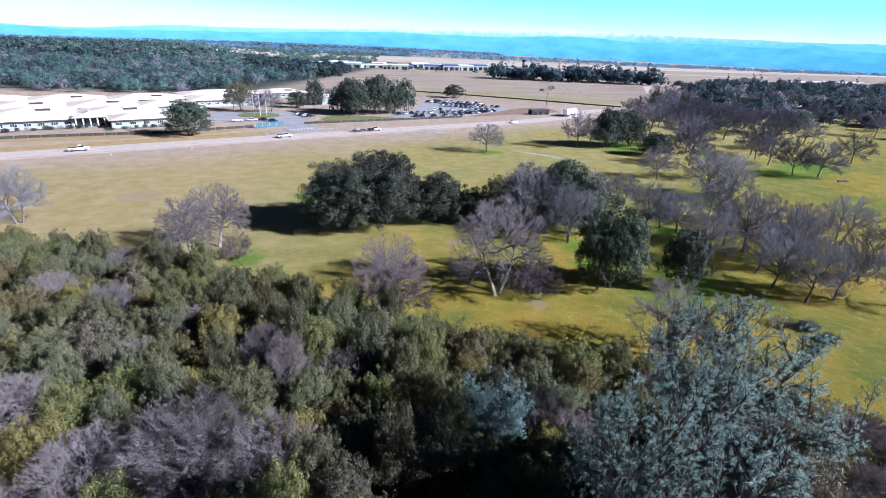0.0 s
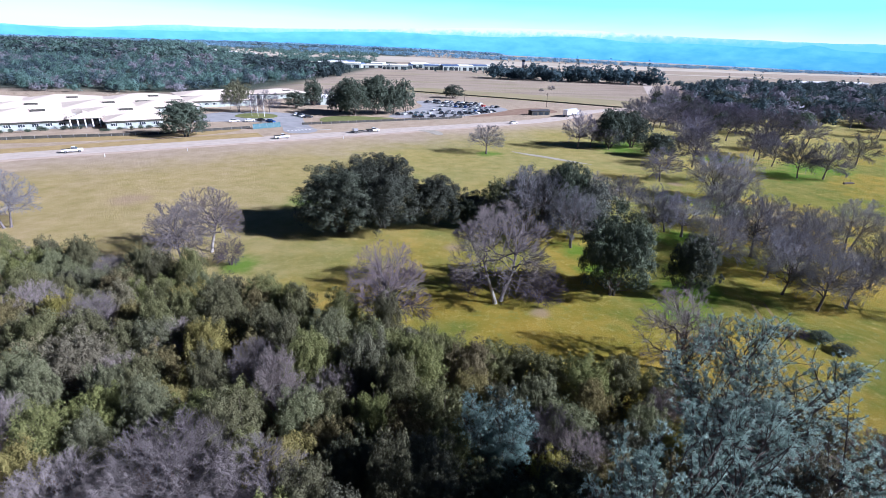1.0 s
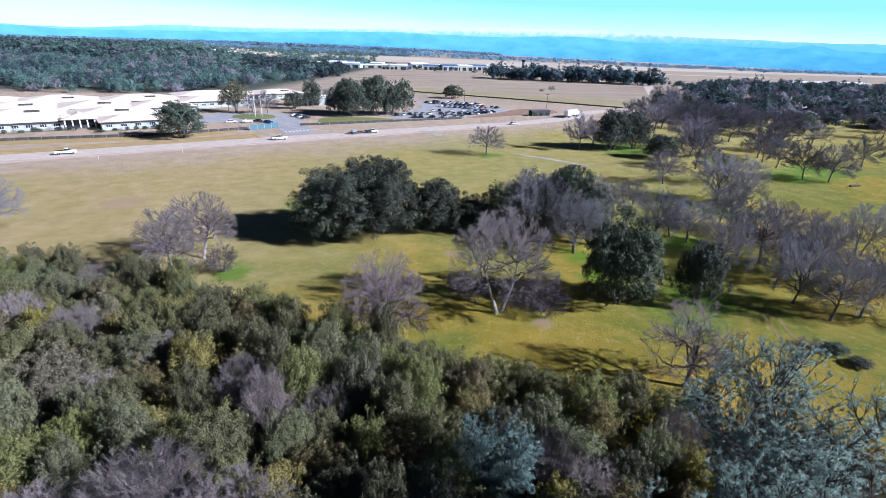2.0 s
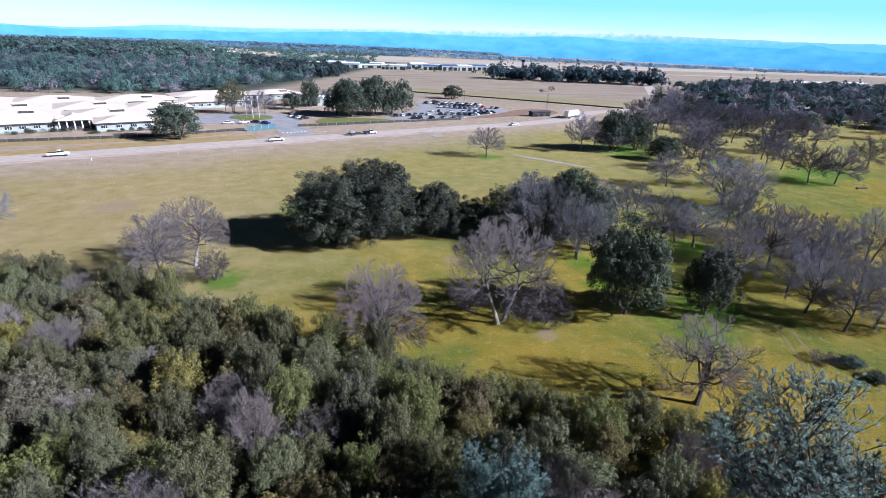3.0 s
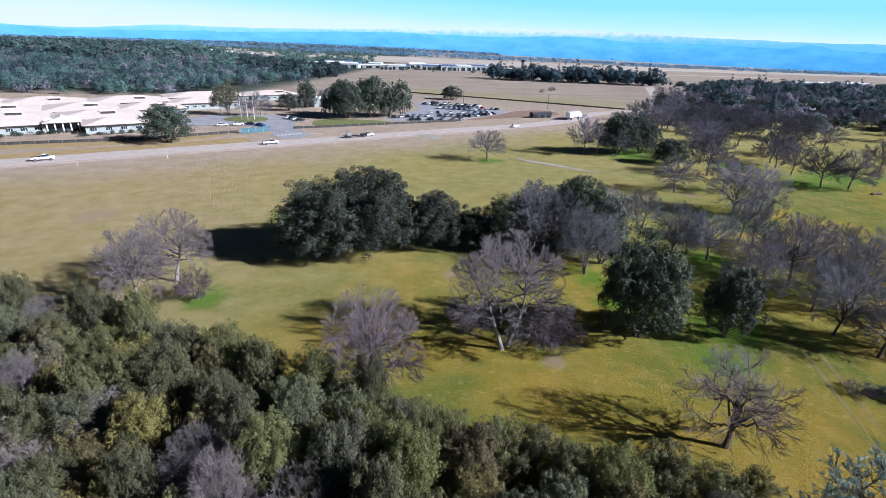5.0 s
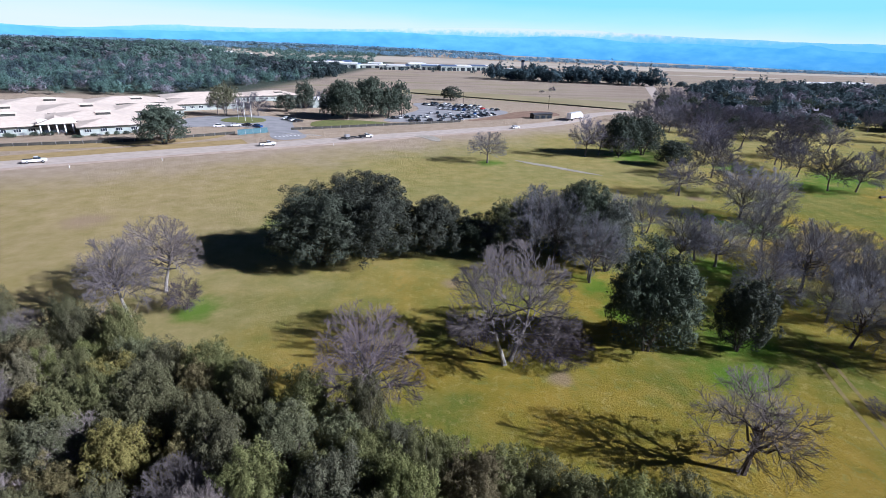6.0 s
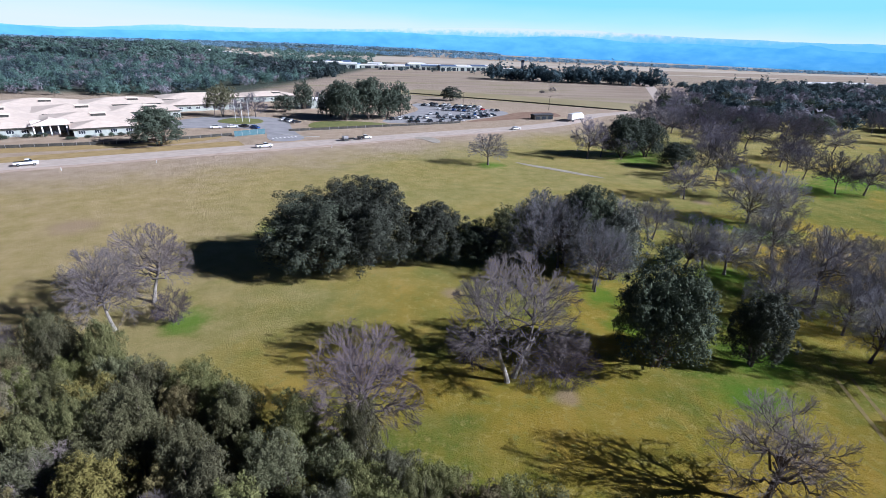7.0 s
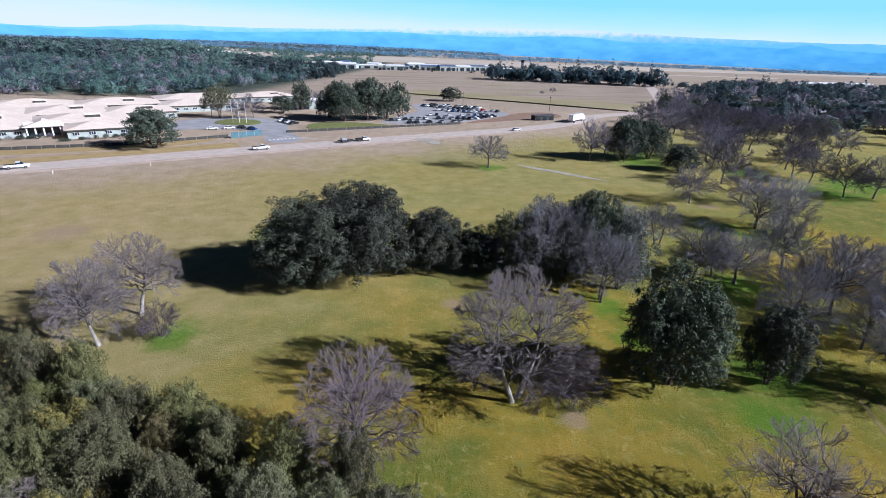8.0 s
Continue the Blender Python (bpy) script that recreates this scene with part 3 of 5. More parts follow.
def tree(name, meshes, x, y, h, r, label, turn=0.0, group="", z=None, crown="crown", category="tree"):
    """One tree from a pair of 10 m meshes, at its place, height and crown radius."""
    root = thing(name, x, y, ground_z(x, y) if z is None else z, label, category, group)
    root.matrix_basis = pose(x, y, ground_z(x, y) if z is None else z, 0, 0, turn) @ Matrix.Diagonal((r / 5, r / 5, h / 10, 1))
    put("trunk", meshes[0], root)
    put(crown, meshes[1], root)
    return root


# strips of pasture and field in the distance
ribbon("dry_pasture", PASTURE, [(-1000, 1720), (200, 1650), (2300, 1760)], 460.0, 0.6, "pale dry pasture across the valley", "field")
ribbon("runway", PASTURE, [(-420, 1330), (150, 1180), (700, 1080)], 60.0, 0.3, "pale airfield runway", "runway")
ribbon("straw_field", STRAW, [(-40, 470), (60, 415), (150, 365)], 60.0, 0.03, "gold-green mown strip of field", "field")
ribbon("grass_verge", VERGE, [(-170, 129), (-122, 162), (-74, 195.5)], 11.0, 0.02, "straw-brown grass verge beside the road", "verge")


# ---- the mountains and the far valley ----
def mountains():
    # blue haze painted on as a glowing colour, paler towards the crest
    m, t, b = nodes_of("hazy_mountain", 1.0, 0, 0.0)
    geo = t.nodes.new("ShaderNodeNewGeometry")
    sep = t.nodes.new("ShaderNodeSeparateXYZ")
    t.links.new(geo.outputs["Position"], sep.inputs[0])
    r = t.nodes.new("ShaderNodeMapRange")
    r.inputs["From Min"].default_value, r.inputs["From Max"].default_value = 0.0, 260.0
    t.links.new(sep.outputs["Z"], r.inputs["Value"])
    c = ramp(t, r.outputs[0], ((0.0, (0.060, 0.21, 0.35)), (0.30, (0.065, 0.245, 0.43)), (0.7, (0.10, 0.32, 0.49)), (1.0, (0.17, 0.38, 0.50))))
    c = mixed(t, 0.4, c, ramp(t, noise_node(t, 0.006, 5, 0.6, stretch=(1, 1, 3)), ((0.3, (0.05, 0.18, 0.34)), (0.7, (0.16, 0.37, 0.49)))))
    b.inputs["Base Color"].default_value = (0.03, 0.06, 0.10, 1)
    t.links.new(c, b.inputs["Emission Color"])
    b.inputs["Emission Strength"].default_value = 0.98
    # the far range glows with haze blue too; only the white is snow
    m2, t2, b2 = nodes_of("hazy_snowy_mountain", 1.0, 0, 0.0)
    g2 = t2.nodes.new("ShaderNodeNewGeometry")
    s2 = t2.nodes.new("ShaderNodeSeparateXYZ")
    t2.links.new(g2.outputs["Position"], s2.inputs[0])
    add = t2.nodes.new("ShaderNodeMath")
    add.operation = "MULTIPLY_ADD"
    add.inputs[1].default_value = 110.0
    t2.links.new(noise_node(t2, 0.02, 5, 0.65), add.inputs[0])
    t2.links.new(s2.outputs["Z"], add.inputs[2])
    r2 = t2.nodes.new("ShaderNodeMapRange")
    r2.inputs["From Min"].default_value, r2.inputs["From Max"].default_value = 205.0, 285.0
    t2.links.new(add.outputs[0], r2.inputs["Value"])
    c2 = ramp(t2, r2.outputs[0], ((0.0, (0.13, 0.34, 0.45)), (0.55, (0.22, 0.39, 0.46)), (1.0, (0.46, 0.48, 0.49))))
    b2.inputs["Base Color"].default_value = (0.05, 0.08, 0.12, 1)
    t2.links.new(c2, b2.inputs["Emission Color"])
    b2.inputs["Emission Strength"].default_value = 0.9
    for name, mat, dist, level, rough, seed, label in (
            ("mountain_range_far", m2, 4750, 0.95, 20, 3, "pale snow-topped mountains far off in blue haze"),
            ("mountain_range_near", m, 4500, 0.80, 24, 8, "long mountain ridge blue with haze behind the valley")):
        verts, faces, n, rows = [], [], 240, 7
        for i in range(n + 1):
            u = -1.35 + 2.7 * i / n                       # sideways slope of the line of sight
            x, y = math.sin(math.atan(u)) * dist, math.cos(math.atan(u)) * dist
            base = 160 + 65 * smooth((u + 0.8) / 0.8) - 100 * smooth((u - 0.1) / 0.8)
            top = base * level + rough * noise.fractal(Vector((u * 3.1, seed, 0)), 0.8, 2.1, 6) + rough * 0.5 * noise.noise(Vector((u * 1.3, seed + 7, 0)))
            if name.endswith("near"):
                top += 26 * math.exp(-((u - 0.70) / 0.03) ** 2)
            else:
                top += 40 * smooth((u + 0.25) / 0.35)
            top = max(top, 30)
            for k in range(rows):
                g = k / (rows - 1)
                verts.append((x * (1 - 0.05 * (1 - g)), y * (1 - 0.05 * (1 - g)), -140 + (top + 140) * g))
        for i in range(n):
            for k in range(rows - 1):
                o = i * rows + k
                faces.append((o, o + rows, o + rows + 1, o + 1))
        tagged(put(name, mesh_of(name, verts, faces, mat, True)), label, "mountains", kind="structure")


mountains()


def sky_backdrop():
    """The bright hazy sky low over the mountains, far behind all else."""
    m, t, b = nodes_of("bright_low_sky", 1.0, 0, 0.0)
    geo = t.nodes.new("ShaderNodeNewGeometry")
    sep = t.nodes.new("ShaderNodeSeparateXYZ")
    t.links.new(geo.outputs["Position"], sep.inputs[0])
    add = t.nodes.new("ShaderNodeMath")
    add.operation = "MULTIPLY_ADD"
    add.inputs[1].default_value = 60.0
    t.links.new(noise_node(t, 0.0016, 4, 0.5, stretch=(1, 1, 5)), add.inputs[0])
    across = t.nodes.new("ShaderNodeMath")
    across.operation = "MULTIPLY_ADD"
    across.inputs[1].default_value = 0.03
    t.links.new(sep.outputs["X"], across.inputs[0])
    t.links.new(sep.outputs["Z"], across.inputs[2])
    t.links.new(across.outputs[0], add.inputs[2])
    r = t.nodes.new("ShaderNodeMapRange")
    r.inputs["From Min"].default_value, r.inputs["From Max"].default_value = 150.0, 520.0
    t.links.new(add.outputs[0], r.inputs["Value"])
    c = ramp(t, r.outputs[0], ((0.0, (0.47, 0.49, 0.49)), (0.35, (0.42, 0.485, 0.50)), (0.65, (0.29, 0.46, 0.50)), (1.0, (0.20, 0.42, 0.49))))
    b.inputs["Base Color"].default_value = (0, 0, 0, 1)
    t.links.new(c, b.inputs["Emission Color"])
    b.inputs["Emission Strength"].default_value = 1.0
    n = 48
    verts = [(math.sin(-1.15 + 2.3 * i / n) * 4880, math.cos(-1.15 + 2.3 * i / n) * 4880, z) for i in range(n + 1) for z in (-100, 620)]
    faces = [(2 * i, 2 * i + 2, 2 * i + 3, 2 * i + 1) for i in range(n)]
    tagged(put("sky_backdrop", mesh_of("sky_backdrop", verts, faces, m)), "bright hazy sky over the mountains", "sky", kind="structure")


sky_backdrop()


def far_wood(name, spots, h, r, material, label, sprays=34, seed=1, spray=0.5, spire=0.0):
    """Many small distant trees as one mass: each a ragged crown of leaf clumps, some of them (spire: what share) drawn up to a point."""
    rng, rnp = random.Random(seed), np.random.default_rng(seed)
    V, F, N, base = [], [], [], 0
    for x, y in spots:
        hh, rr = h * rng.uniform(0.65, 1.35), r * rng.uniform(0.7, 1.3)
        z = ground_z(x, y)
        if rng.random() < spire:
            hh, rr = hh * 1.45, rr * 0.62
            lobes = [(Vector((x + rng.gauss(0, rr * 0.16), y + rng.gauss(0, rr * 0.16), z + hh * (0.25 + 0.13 * i))), rr * (0.72 - 0.11 * i)) for i in range(6)]
        else:
            lobes = [(Vector((x + rng.gauss(0, rr * 0.42), y + rng.gauss(0, rr * 0.42), z + hh * rng.uniform(0.16, 0.85))), rr * rng.uniform(0.28, 0.50)) for _ in range(10)]
            lobes.append((Vector((x, y, z + hh * 0.50)), rr * 0.75))
        v, f, nv = leaf_cloud(rnp, lobes, sprays, rr * spray, 0.25, 0.15)
        v[:, 2] = np.maximum(z - 0.3, z + (v[:, 2] - z) * (hh / max(hh, (v[:, 2] - z).max())))
        V.append(v)
        N.append(nv)
        F.append(f + base)
        base += len(v)
    ob = put(name, mesh_of(name, np.concatenate(V), np.concatenate(F), material, normals=np.concatenate(N)))
    tagged(ob, label, "woodland", kind="stuff")


def scatter(rng, count, box, keep, gap):
    spots = []
    for _ in range(count * 12):
        p = (rng.uniform(box[0], box[1]), rng.uniform(box[2], box[3]))
        if keep(*p) and all((p[0] - q[0]) ** 2 + (p[1] - q[1]) ** 2 > gap * gap for q in spots[-400:]):
            spots.append(p)
            if len(spots) >= count:
                break
    return spots


rng = random.Random(21)
# the wooded rise behind the school
def on_rise(x, y):
    return y > 345 + 0.9 * max(0, x + 230) and x < -165 - 0.02 * (y - 400) + 12 * math.sin(y / 40)


def on_upper_rise(x, y):
    return x < -165 - max(0.0, 0.9 * (y - 800)) and x > -1.25 * y


def in_belt(x, y):
    return x > 0.40 * y + 30 and x < 1.2 * y + 120 and y < 690 - 0.10 * x and y > 255 + 0.05 * x


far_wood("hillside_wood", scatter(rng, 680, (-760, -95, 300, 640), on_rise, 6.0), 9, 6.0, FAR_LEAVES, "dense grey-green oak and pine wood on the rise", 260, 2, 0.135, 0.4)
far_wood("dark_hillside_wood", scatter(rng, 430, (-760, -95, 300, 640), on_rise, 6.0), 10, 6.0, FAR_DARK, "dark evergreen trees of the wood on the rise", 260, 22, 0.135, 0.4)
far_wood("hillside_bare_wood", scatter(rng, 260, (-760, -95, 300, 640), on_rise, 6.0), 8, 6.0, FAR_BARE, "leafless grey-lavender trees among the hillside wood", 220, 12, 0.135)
far_wood("upper_hillside_wood", scatter(rng, 1050, (-1900, -150, 640, 1500), on_upper_rise, 9), 11, 11, FAR_LEAVES, "wood higher on the rise, blue-grey with haze", 80, 3, 0.27)
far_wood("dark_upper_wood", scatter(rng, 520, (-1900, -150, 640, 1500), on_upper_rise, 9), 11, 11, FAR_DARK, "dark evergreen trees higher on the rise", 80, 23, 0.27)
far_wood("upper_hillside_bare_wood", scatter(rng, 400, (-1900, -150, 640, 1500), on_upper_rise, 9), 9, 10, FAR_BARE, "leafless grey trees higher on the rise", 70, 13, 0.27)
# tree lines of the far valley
far_wood("valley_tree_line", scatter(rng, 1500, (-1500, 2700, 1350, 3100), lambda x, y: abs(y - 2160 - 0.03 * x) < 220 and math.sin(x / 90 + 2 * math.sin(y / 70)) > -0.75, 11), 11, 11, HAZE_BLUE, "dark hazy line of trees across the valley", 44, 4, 0.28)
far_wood("valley_woods", scatter(rng, 1200, (-3300, 300, 2600, 4100), lambda x, y: abs(y - 3250 - 0.1 * x) < 460, 14), 13, 30, HAZE_BLUE, "distant woods blue with haze at the foot of the mountains", 40, 5, 0.26)
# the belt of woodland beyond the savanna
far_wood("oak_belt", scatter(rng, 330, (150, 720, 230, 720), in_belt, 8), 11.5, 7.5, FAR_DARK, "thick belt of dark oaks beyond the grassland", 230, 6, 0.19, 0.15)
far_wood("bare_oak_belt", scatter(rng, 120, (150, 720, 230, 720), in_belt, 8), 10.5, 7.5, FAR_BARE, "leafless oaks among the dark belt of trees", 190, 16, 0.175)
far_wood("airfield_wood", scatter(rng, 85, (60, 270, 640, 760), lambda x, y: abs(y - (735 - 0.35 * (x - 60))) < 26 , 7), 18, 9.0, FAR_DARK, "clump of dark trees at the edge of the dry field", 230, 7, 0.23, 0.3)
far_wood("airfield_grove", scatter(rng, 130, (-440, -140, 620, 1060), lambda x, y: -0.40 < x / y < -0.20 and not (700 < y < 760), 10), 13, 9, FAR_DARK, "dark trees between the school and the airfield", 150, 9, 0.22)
far_wood("valley_grove", scatter(rng, 300, (-1050, -150, 1120, 1900), lambda x, y: -0.58 < x / y < -0.14 and math.sin(x / 70) * math.sin(y / 85 + x / 200) > -0.1, 13), 14, 11, FAR_LEAVES, "loose groves beyond the airfield, blue-grey with haze", 70, 19, 0.25)
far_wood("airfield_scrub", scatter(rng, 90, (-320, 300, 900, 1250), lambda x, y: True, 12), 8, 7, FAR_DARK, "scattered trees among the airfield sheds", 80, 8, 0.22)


# ---- trees of the grassland ----
FINE = dict(density=2.6, twig=0.018)
BARE = [bare_meshes(11, 1, 17, twig_mat=TWIGS_COOL, **FINE), bare_meshes(12, 1, 16, twig_mat=TWIGS_COOL, **FINE), bare_meshes(13, 2, 20, twig_mat=TWIGS_COOL, **FINE), bare_meshes(14, 1, 17, twig_mat=TWIGS_COOL, fork=0.18, bark_mat=BARK_DARK, **FINE)]
BARE_PALE = [bare_meshes(15, 1, 19, 2.9, twig=0.018, bark_mat=BARK_PALE, fork=0.32), bare_meshes(16, 1, 19, 2.9, twig=0.018, bark_mat=BARK_PALE, lean=0.12, fork=0.30), bare_meshes(17, 2, 19, 2.9, twig=0.018, bark_mat=BARK_PALE, fork=0.31), bare_meshes(19, 1, 19, 2.9, twig=0.018, bark_mat=BARK_PALE, twig_mat=TWIGS_WARM, fork=0.30)]
BARE_SHRUB = [bare_meshes(18, 4, 16, 1.8, fork=0.04, twig_mat=TWIGS_DARK, bark_mat=BARK_DARK, wild=0.3)]
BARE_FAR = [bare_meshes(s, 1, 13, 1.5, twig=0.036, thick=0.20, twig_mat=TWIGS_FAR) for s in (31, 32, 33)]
OAK_BIG = [leafy_meshes(41, 60000, 0.11, 80, lobe=(0.6, 1.5), uneven=0.34, low=0.03), leafy_meshes(42, 60000, 0.11, 74, lobe=(0.6, 1.5), uneven=0.36, low=0.05), leafy_meshes(43, 40000, 0.13, 60, low=0.04, uneven=0.4, lobe=(0.7, 1.5))]
OAK_TALL = [leafy_meshes(46, 46000, 0.115, 64, low=0.05, lobe=(0.5, 1.3), uneven=0.42), leafy_meshes(47, 34000, 0.125, 50, low=0.04, lobe=(0.5, 1.3), uneven=0.45)]
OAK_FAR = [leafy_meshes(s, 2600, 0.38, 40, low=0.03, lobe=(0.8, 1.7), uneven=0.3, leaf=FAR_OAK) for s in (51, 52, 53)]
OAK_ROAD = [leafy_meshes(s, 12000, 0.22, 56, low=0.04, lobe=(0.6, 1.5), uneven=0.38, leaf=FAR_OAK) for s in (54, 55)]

LONE = bare_meshes(20, 1, 15, 2.0, twig=0.022, fork=0.22, bark_mat=BARK_DARK, lean=-0.12, wild=0.5, low=-0.45, thick=0.30)
ODD = random.Random(5)


def stand(kind, name, spots, label, group, crown="crown"):
    for i, (x, y, h, r) in enumerate(spots):
        tree(name, kind[i % len(kind)], x, y, h, r, label, ODD.uniform(0, 360), group, crown=crown)


tree("bare_oak", BARE_PALE[0], -38.7, 77.0, 11.4, 5.6, "leafless oak with a straight white trunk on grass", 20)
tree("bare_oak", BARE_PALE[1], -39.3, 69.9, 11.5, 4.8, "leafless oak with a leaning white trunk at the wood's edge", 0)
tree("bare_shrub", BARE_SHRUB[0], -33.4, 72.3, 5.0, 2.7, "small purple-brown leafless shrub on green grass", 10, category="shrub")
tree("bare_oak", BARE_PALE[2], 8.1, 62.3, 14.6, 7.2, "large spreading leafless oak with forked white trunks", 60)
tree("bare_shrub", BARE_SHRUB[0], 14.0, 62.8, 5.0, 3.6, "dark drooping leafless thicket beside the large oak", 100, category="shrub")
tree("bare_shrub", BARE_SHRUB[0], 4.0, 65.5, 4.2, 3.2, "dark leafless thicket in the large oak's shade", 200, category="shrub")
tree("bare_oak", BARE_PALE[3], -6.1, 52.3, 12.8, 5.2, "leafless oak with a pale trunk among the scrub", 80)
tree("bare_oak", LONE, 26.2, 47.6, 10.0, 5.0, "dark-limbed leafless oak standing alone on grass", 40)

tree("live_oak", OAK_BIG[0], -19.4, 88.8, 13.2, 8.4, "broad dark evergreen oak, crown down to the ground", 0, "big evergreen oaks")
tree("live_oak", OAK_BIG[1], -11.8, 91.3, 14.9, 8.2, "tall dark evergreen oak in the middle of the meadow", 90, "big evergreen oaks")
tree("live_oak", OAK_BIG[2], -1.4, 94.5, 10.4, 6.0, "rounded dark evergreen oak beside the big oaks", 30, "big evergreen oaks")
tree("live_oak", OAK_BIG[2], 6.0, 94.6, 7.0, 4.4, "low dark evergreen oak between taller trees", 150, "big evergreen oaks")
tree("live_oak", OAK_BIG[1], 24.3, 95.5, 13.4, 5.6, "grey-green evergreen oak behind leafless trees", 10, "big evergreen oaks")
tree("live_oak", OAK_TALL[0], 24.9, 65.6, 14.6, 5.3, "upright dark evergreen oak with a short trunk", 200, "big evergreen oaks")
tree("live_oak", OAK_TALL[1], 36.1, 66.0, 9.8, 3.7, "smaller evergreen oak beside the upright one", 260, "big evergreen oaks")
tree("grey_oak", leafy_meshes(44, 9000, 0.20, 34, leaf=LEAF_GREY), 11.0, 94.5, 10.0, 4.4, "grey-olive thinly leaved oak on the grass", 0)
tree("bare_oak", BARE[1], 14.1, 169.4, 10.3, 6.6, "lone round-crowned leafless oak in the open meadow", 15)
GREY = leafy_meshes(48, 11000, 0.16, 44, low=0.08, lobe=(0.5, 1.3), uneven=0.5, leaf=LEAF_HAZY)
for x, y, h, r in ((16.5, 95.5, 13.0, 4.8), (20.5, 94.0, 12.0, 4.6), (29.2, 93.0, 11.5, 4.8), (10.0, 93.0, 7.5, 4.4), (27.0, 88.0, 9.5, 4.2)):
    tree("grey_oak", GREY, x, y, h, r, "thinly leaved grey-green oak among leafless ones", x * 31, "grey oaks of the grove")
stand(BARE, "bare_oak", [(15.8, 91.5, 13.6, 5.2), (19.5, 92, 12.5, 5.0), (23.2, 84.0, 11.2, 4.8), (40.9, 92.7, 10.2, 4.4), (44.2, 93.4, 8.8, 4.0), (46.5, 91.0, 8.6, 5.2), (40.6, 106.7, 8.4, 4.6),
      (36.8, 109.5, 7.0, 3.4), (44.5, 75.2, 10.7, 4.4), (54.5, 81.6, 11.8, 5.6), (72.3, 93.5, 6.5, 3.2), (50.7, 67.1, 10.2, 3.8), (52.5, 62.4, 10.5, 4.0), (57.4, 63.5, 9.5, 3.6), (75, 86, 10, 5.0)],
      "grey leafless oak with fine purple twigs on grass", "leafless oaks of the meadow")
stand(BARE, "bare_oak", [(52.1, 73.1, 9.0, 3.4), (52.5, 84.6, 8.4, 4.4), (62, 78, 10, 4.6), (66, 70, 9.5, 4.4), (80, 78, 10, 5), (64, 62, 9, 4), (-80.6, 85.7, 11, 6.0), (66.0, 117.9, 12.1, 6.6), (71.0, 116.8, 11.8, 5.6)],
      "grey leafless oak with fine purple twigs on grass", "leafless oaks of the meadow")
stand(BARE_FAR, "bare_oak", [(60.5, 135.7, 9.6, 5.8), (107.9, 160.8, 10.6, 5.9), (105.3, 144.6, 11.6, 6.1), (112.5, 143.9, 11.1, 6.5), (49.4, 184, 14.5, 6.4), (61.0, 183.5, 8.2, 4.9), (55, 187, 11, 5.0)],
      "grey leafless oak with a rounded crown on grass", "leafless oaks of the meadow")
stand(OAK_ROAD, "live_oak", [(62.5, 187.5, 15.0, 7.0), (71.5, 189.5, 14.0, 6.4), (-99.1, 186.7, 13.7, 8.6), (-49.5, 265.4, 19.5, 10.1), (-39.0, 272.2, 21.0, 10.3)],
      "dark evergreen oak with a dense rounded crown", "evergreen oaks by the road")
stand(OAK_FAR, "live_oak", [(-30.0, 274.5, 18.9, 6.7), (-23.9, 280.9, 19.3, 6.1), (-88.0, 290.5, 10.7, 6.8), (-81.9, 307.3, 17.6, 6.2), (4.3, 386.3, 10.5, 8.3), (147, 357, 6, 3.5), (-60, 278, 15, 8)],
      "dark evergreen oak near the school", "evergreen oaks by the school")
stand(BARE_FAR, "bare_oak", [(-117.4, 269.8, 11.3, 5.2), (-95.6, 267.3, 12.1, 6.6), (-101, 262, 10, 5), (87.9, 475.8, 3.5, 2.6), (101.1, 494.5, 5.7, 3.8), (-78, 330, 9, 5)],
      "small leafless tree on dry ground", "leafless trees past the road")

stand(BARE, "bare_oak", [(58, 97, 10, 5.0), (61, 88, 9.5, 4.6), (57, 74.5, 10, 4.4), (30, 99, 11, 4.6), (57, 100, 9, 4.4)],
      "grey leafless oak with fine purple twigs on grass", "leafless oaks of the meadow")

tree("grey_oak", leafy_meshes(45, 3000, 0.30, 34, leaf=LEAF_GREY, bark_mat=BARK_PALE, low=0.3), -111.4, 266.1, 17.2, 8.0, "tall thinly leaved grey oak beside the school drive", 0)

# the savanna on the far side: leafless and evergreen oaks mixed
for x, y, h, r in ((74.4, 171.5, 8.4, 5.6),):
    tree("live_oak", OAK_ROAD[0], x, y, h, r, "dark evergreen oak with a dense rounded crown", x * 9, "evergreen oaks by the road")
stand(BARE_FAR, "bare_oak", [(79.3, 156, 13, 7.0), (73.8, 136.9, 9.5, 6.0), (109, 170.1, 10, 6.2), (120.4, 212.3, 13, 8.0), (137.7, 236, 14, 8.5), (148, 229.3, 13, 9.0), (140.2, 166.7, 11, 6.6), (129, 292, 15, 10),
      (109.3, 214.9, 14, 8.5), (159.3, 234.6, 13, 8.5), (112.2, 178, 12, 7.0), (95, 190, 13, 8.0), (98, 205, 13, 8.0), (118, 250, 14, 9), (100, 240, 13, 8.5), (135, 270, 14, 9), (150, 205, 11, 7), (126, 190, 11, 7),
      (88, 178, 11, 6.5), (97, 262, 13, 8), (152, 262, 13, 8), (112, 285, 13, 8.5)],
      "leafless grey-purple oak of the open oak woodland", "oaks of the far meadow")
# behind them leafless and evergreen oaks close up
rng = random.Random(77)
spots = scatter(rng, 105, (105, 380, 175, 430), lambda x, y: y > 330 - 0.62 * x + 20 * math.sin(x / 23) and x > 0.38 * y + 12 and x < 0.95 * y + 60 and not (x < 170 and y < 245), 11)
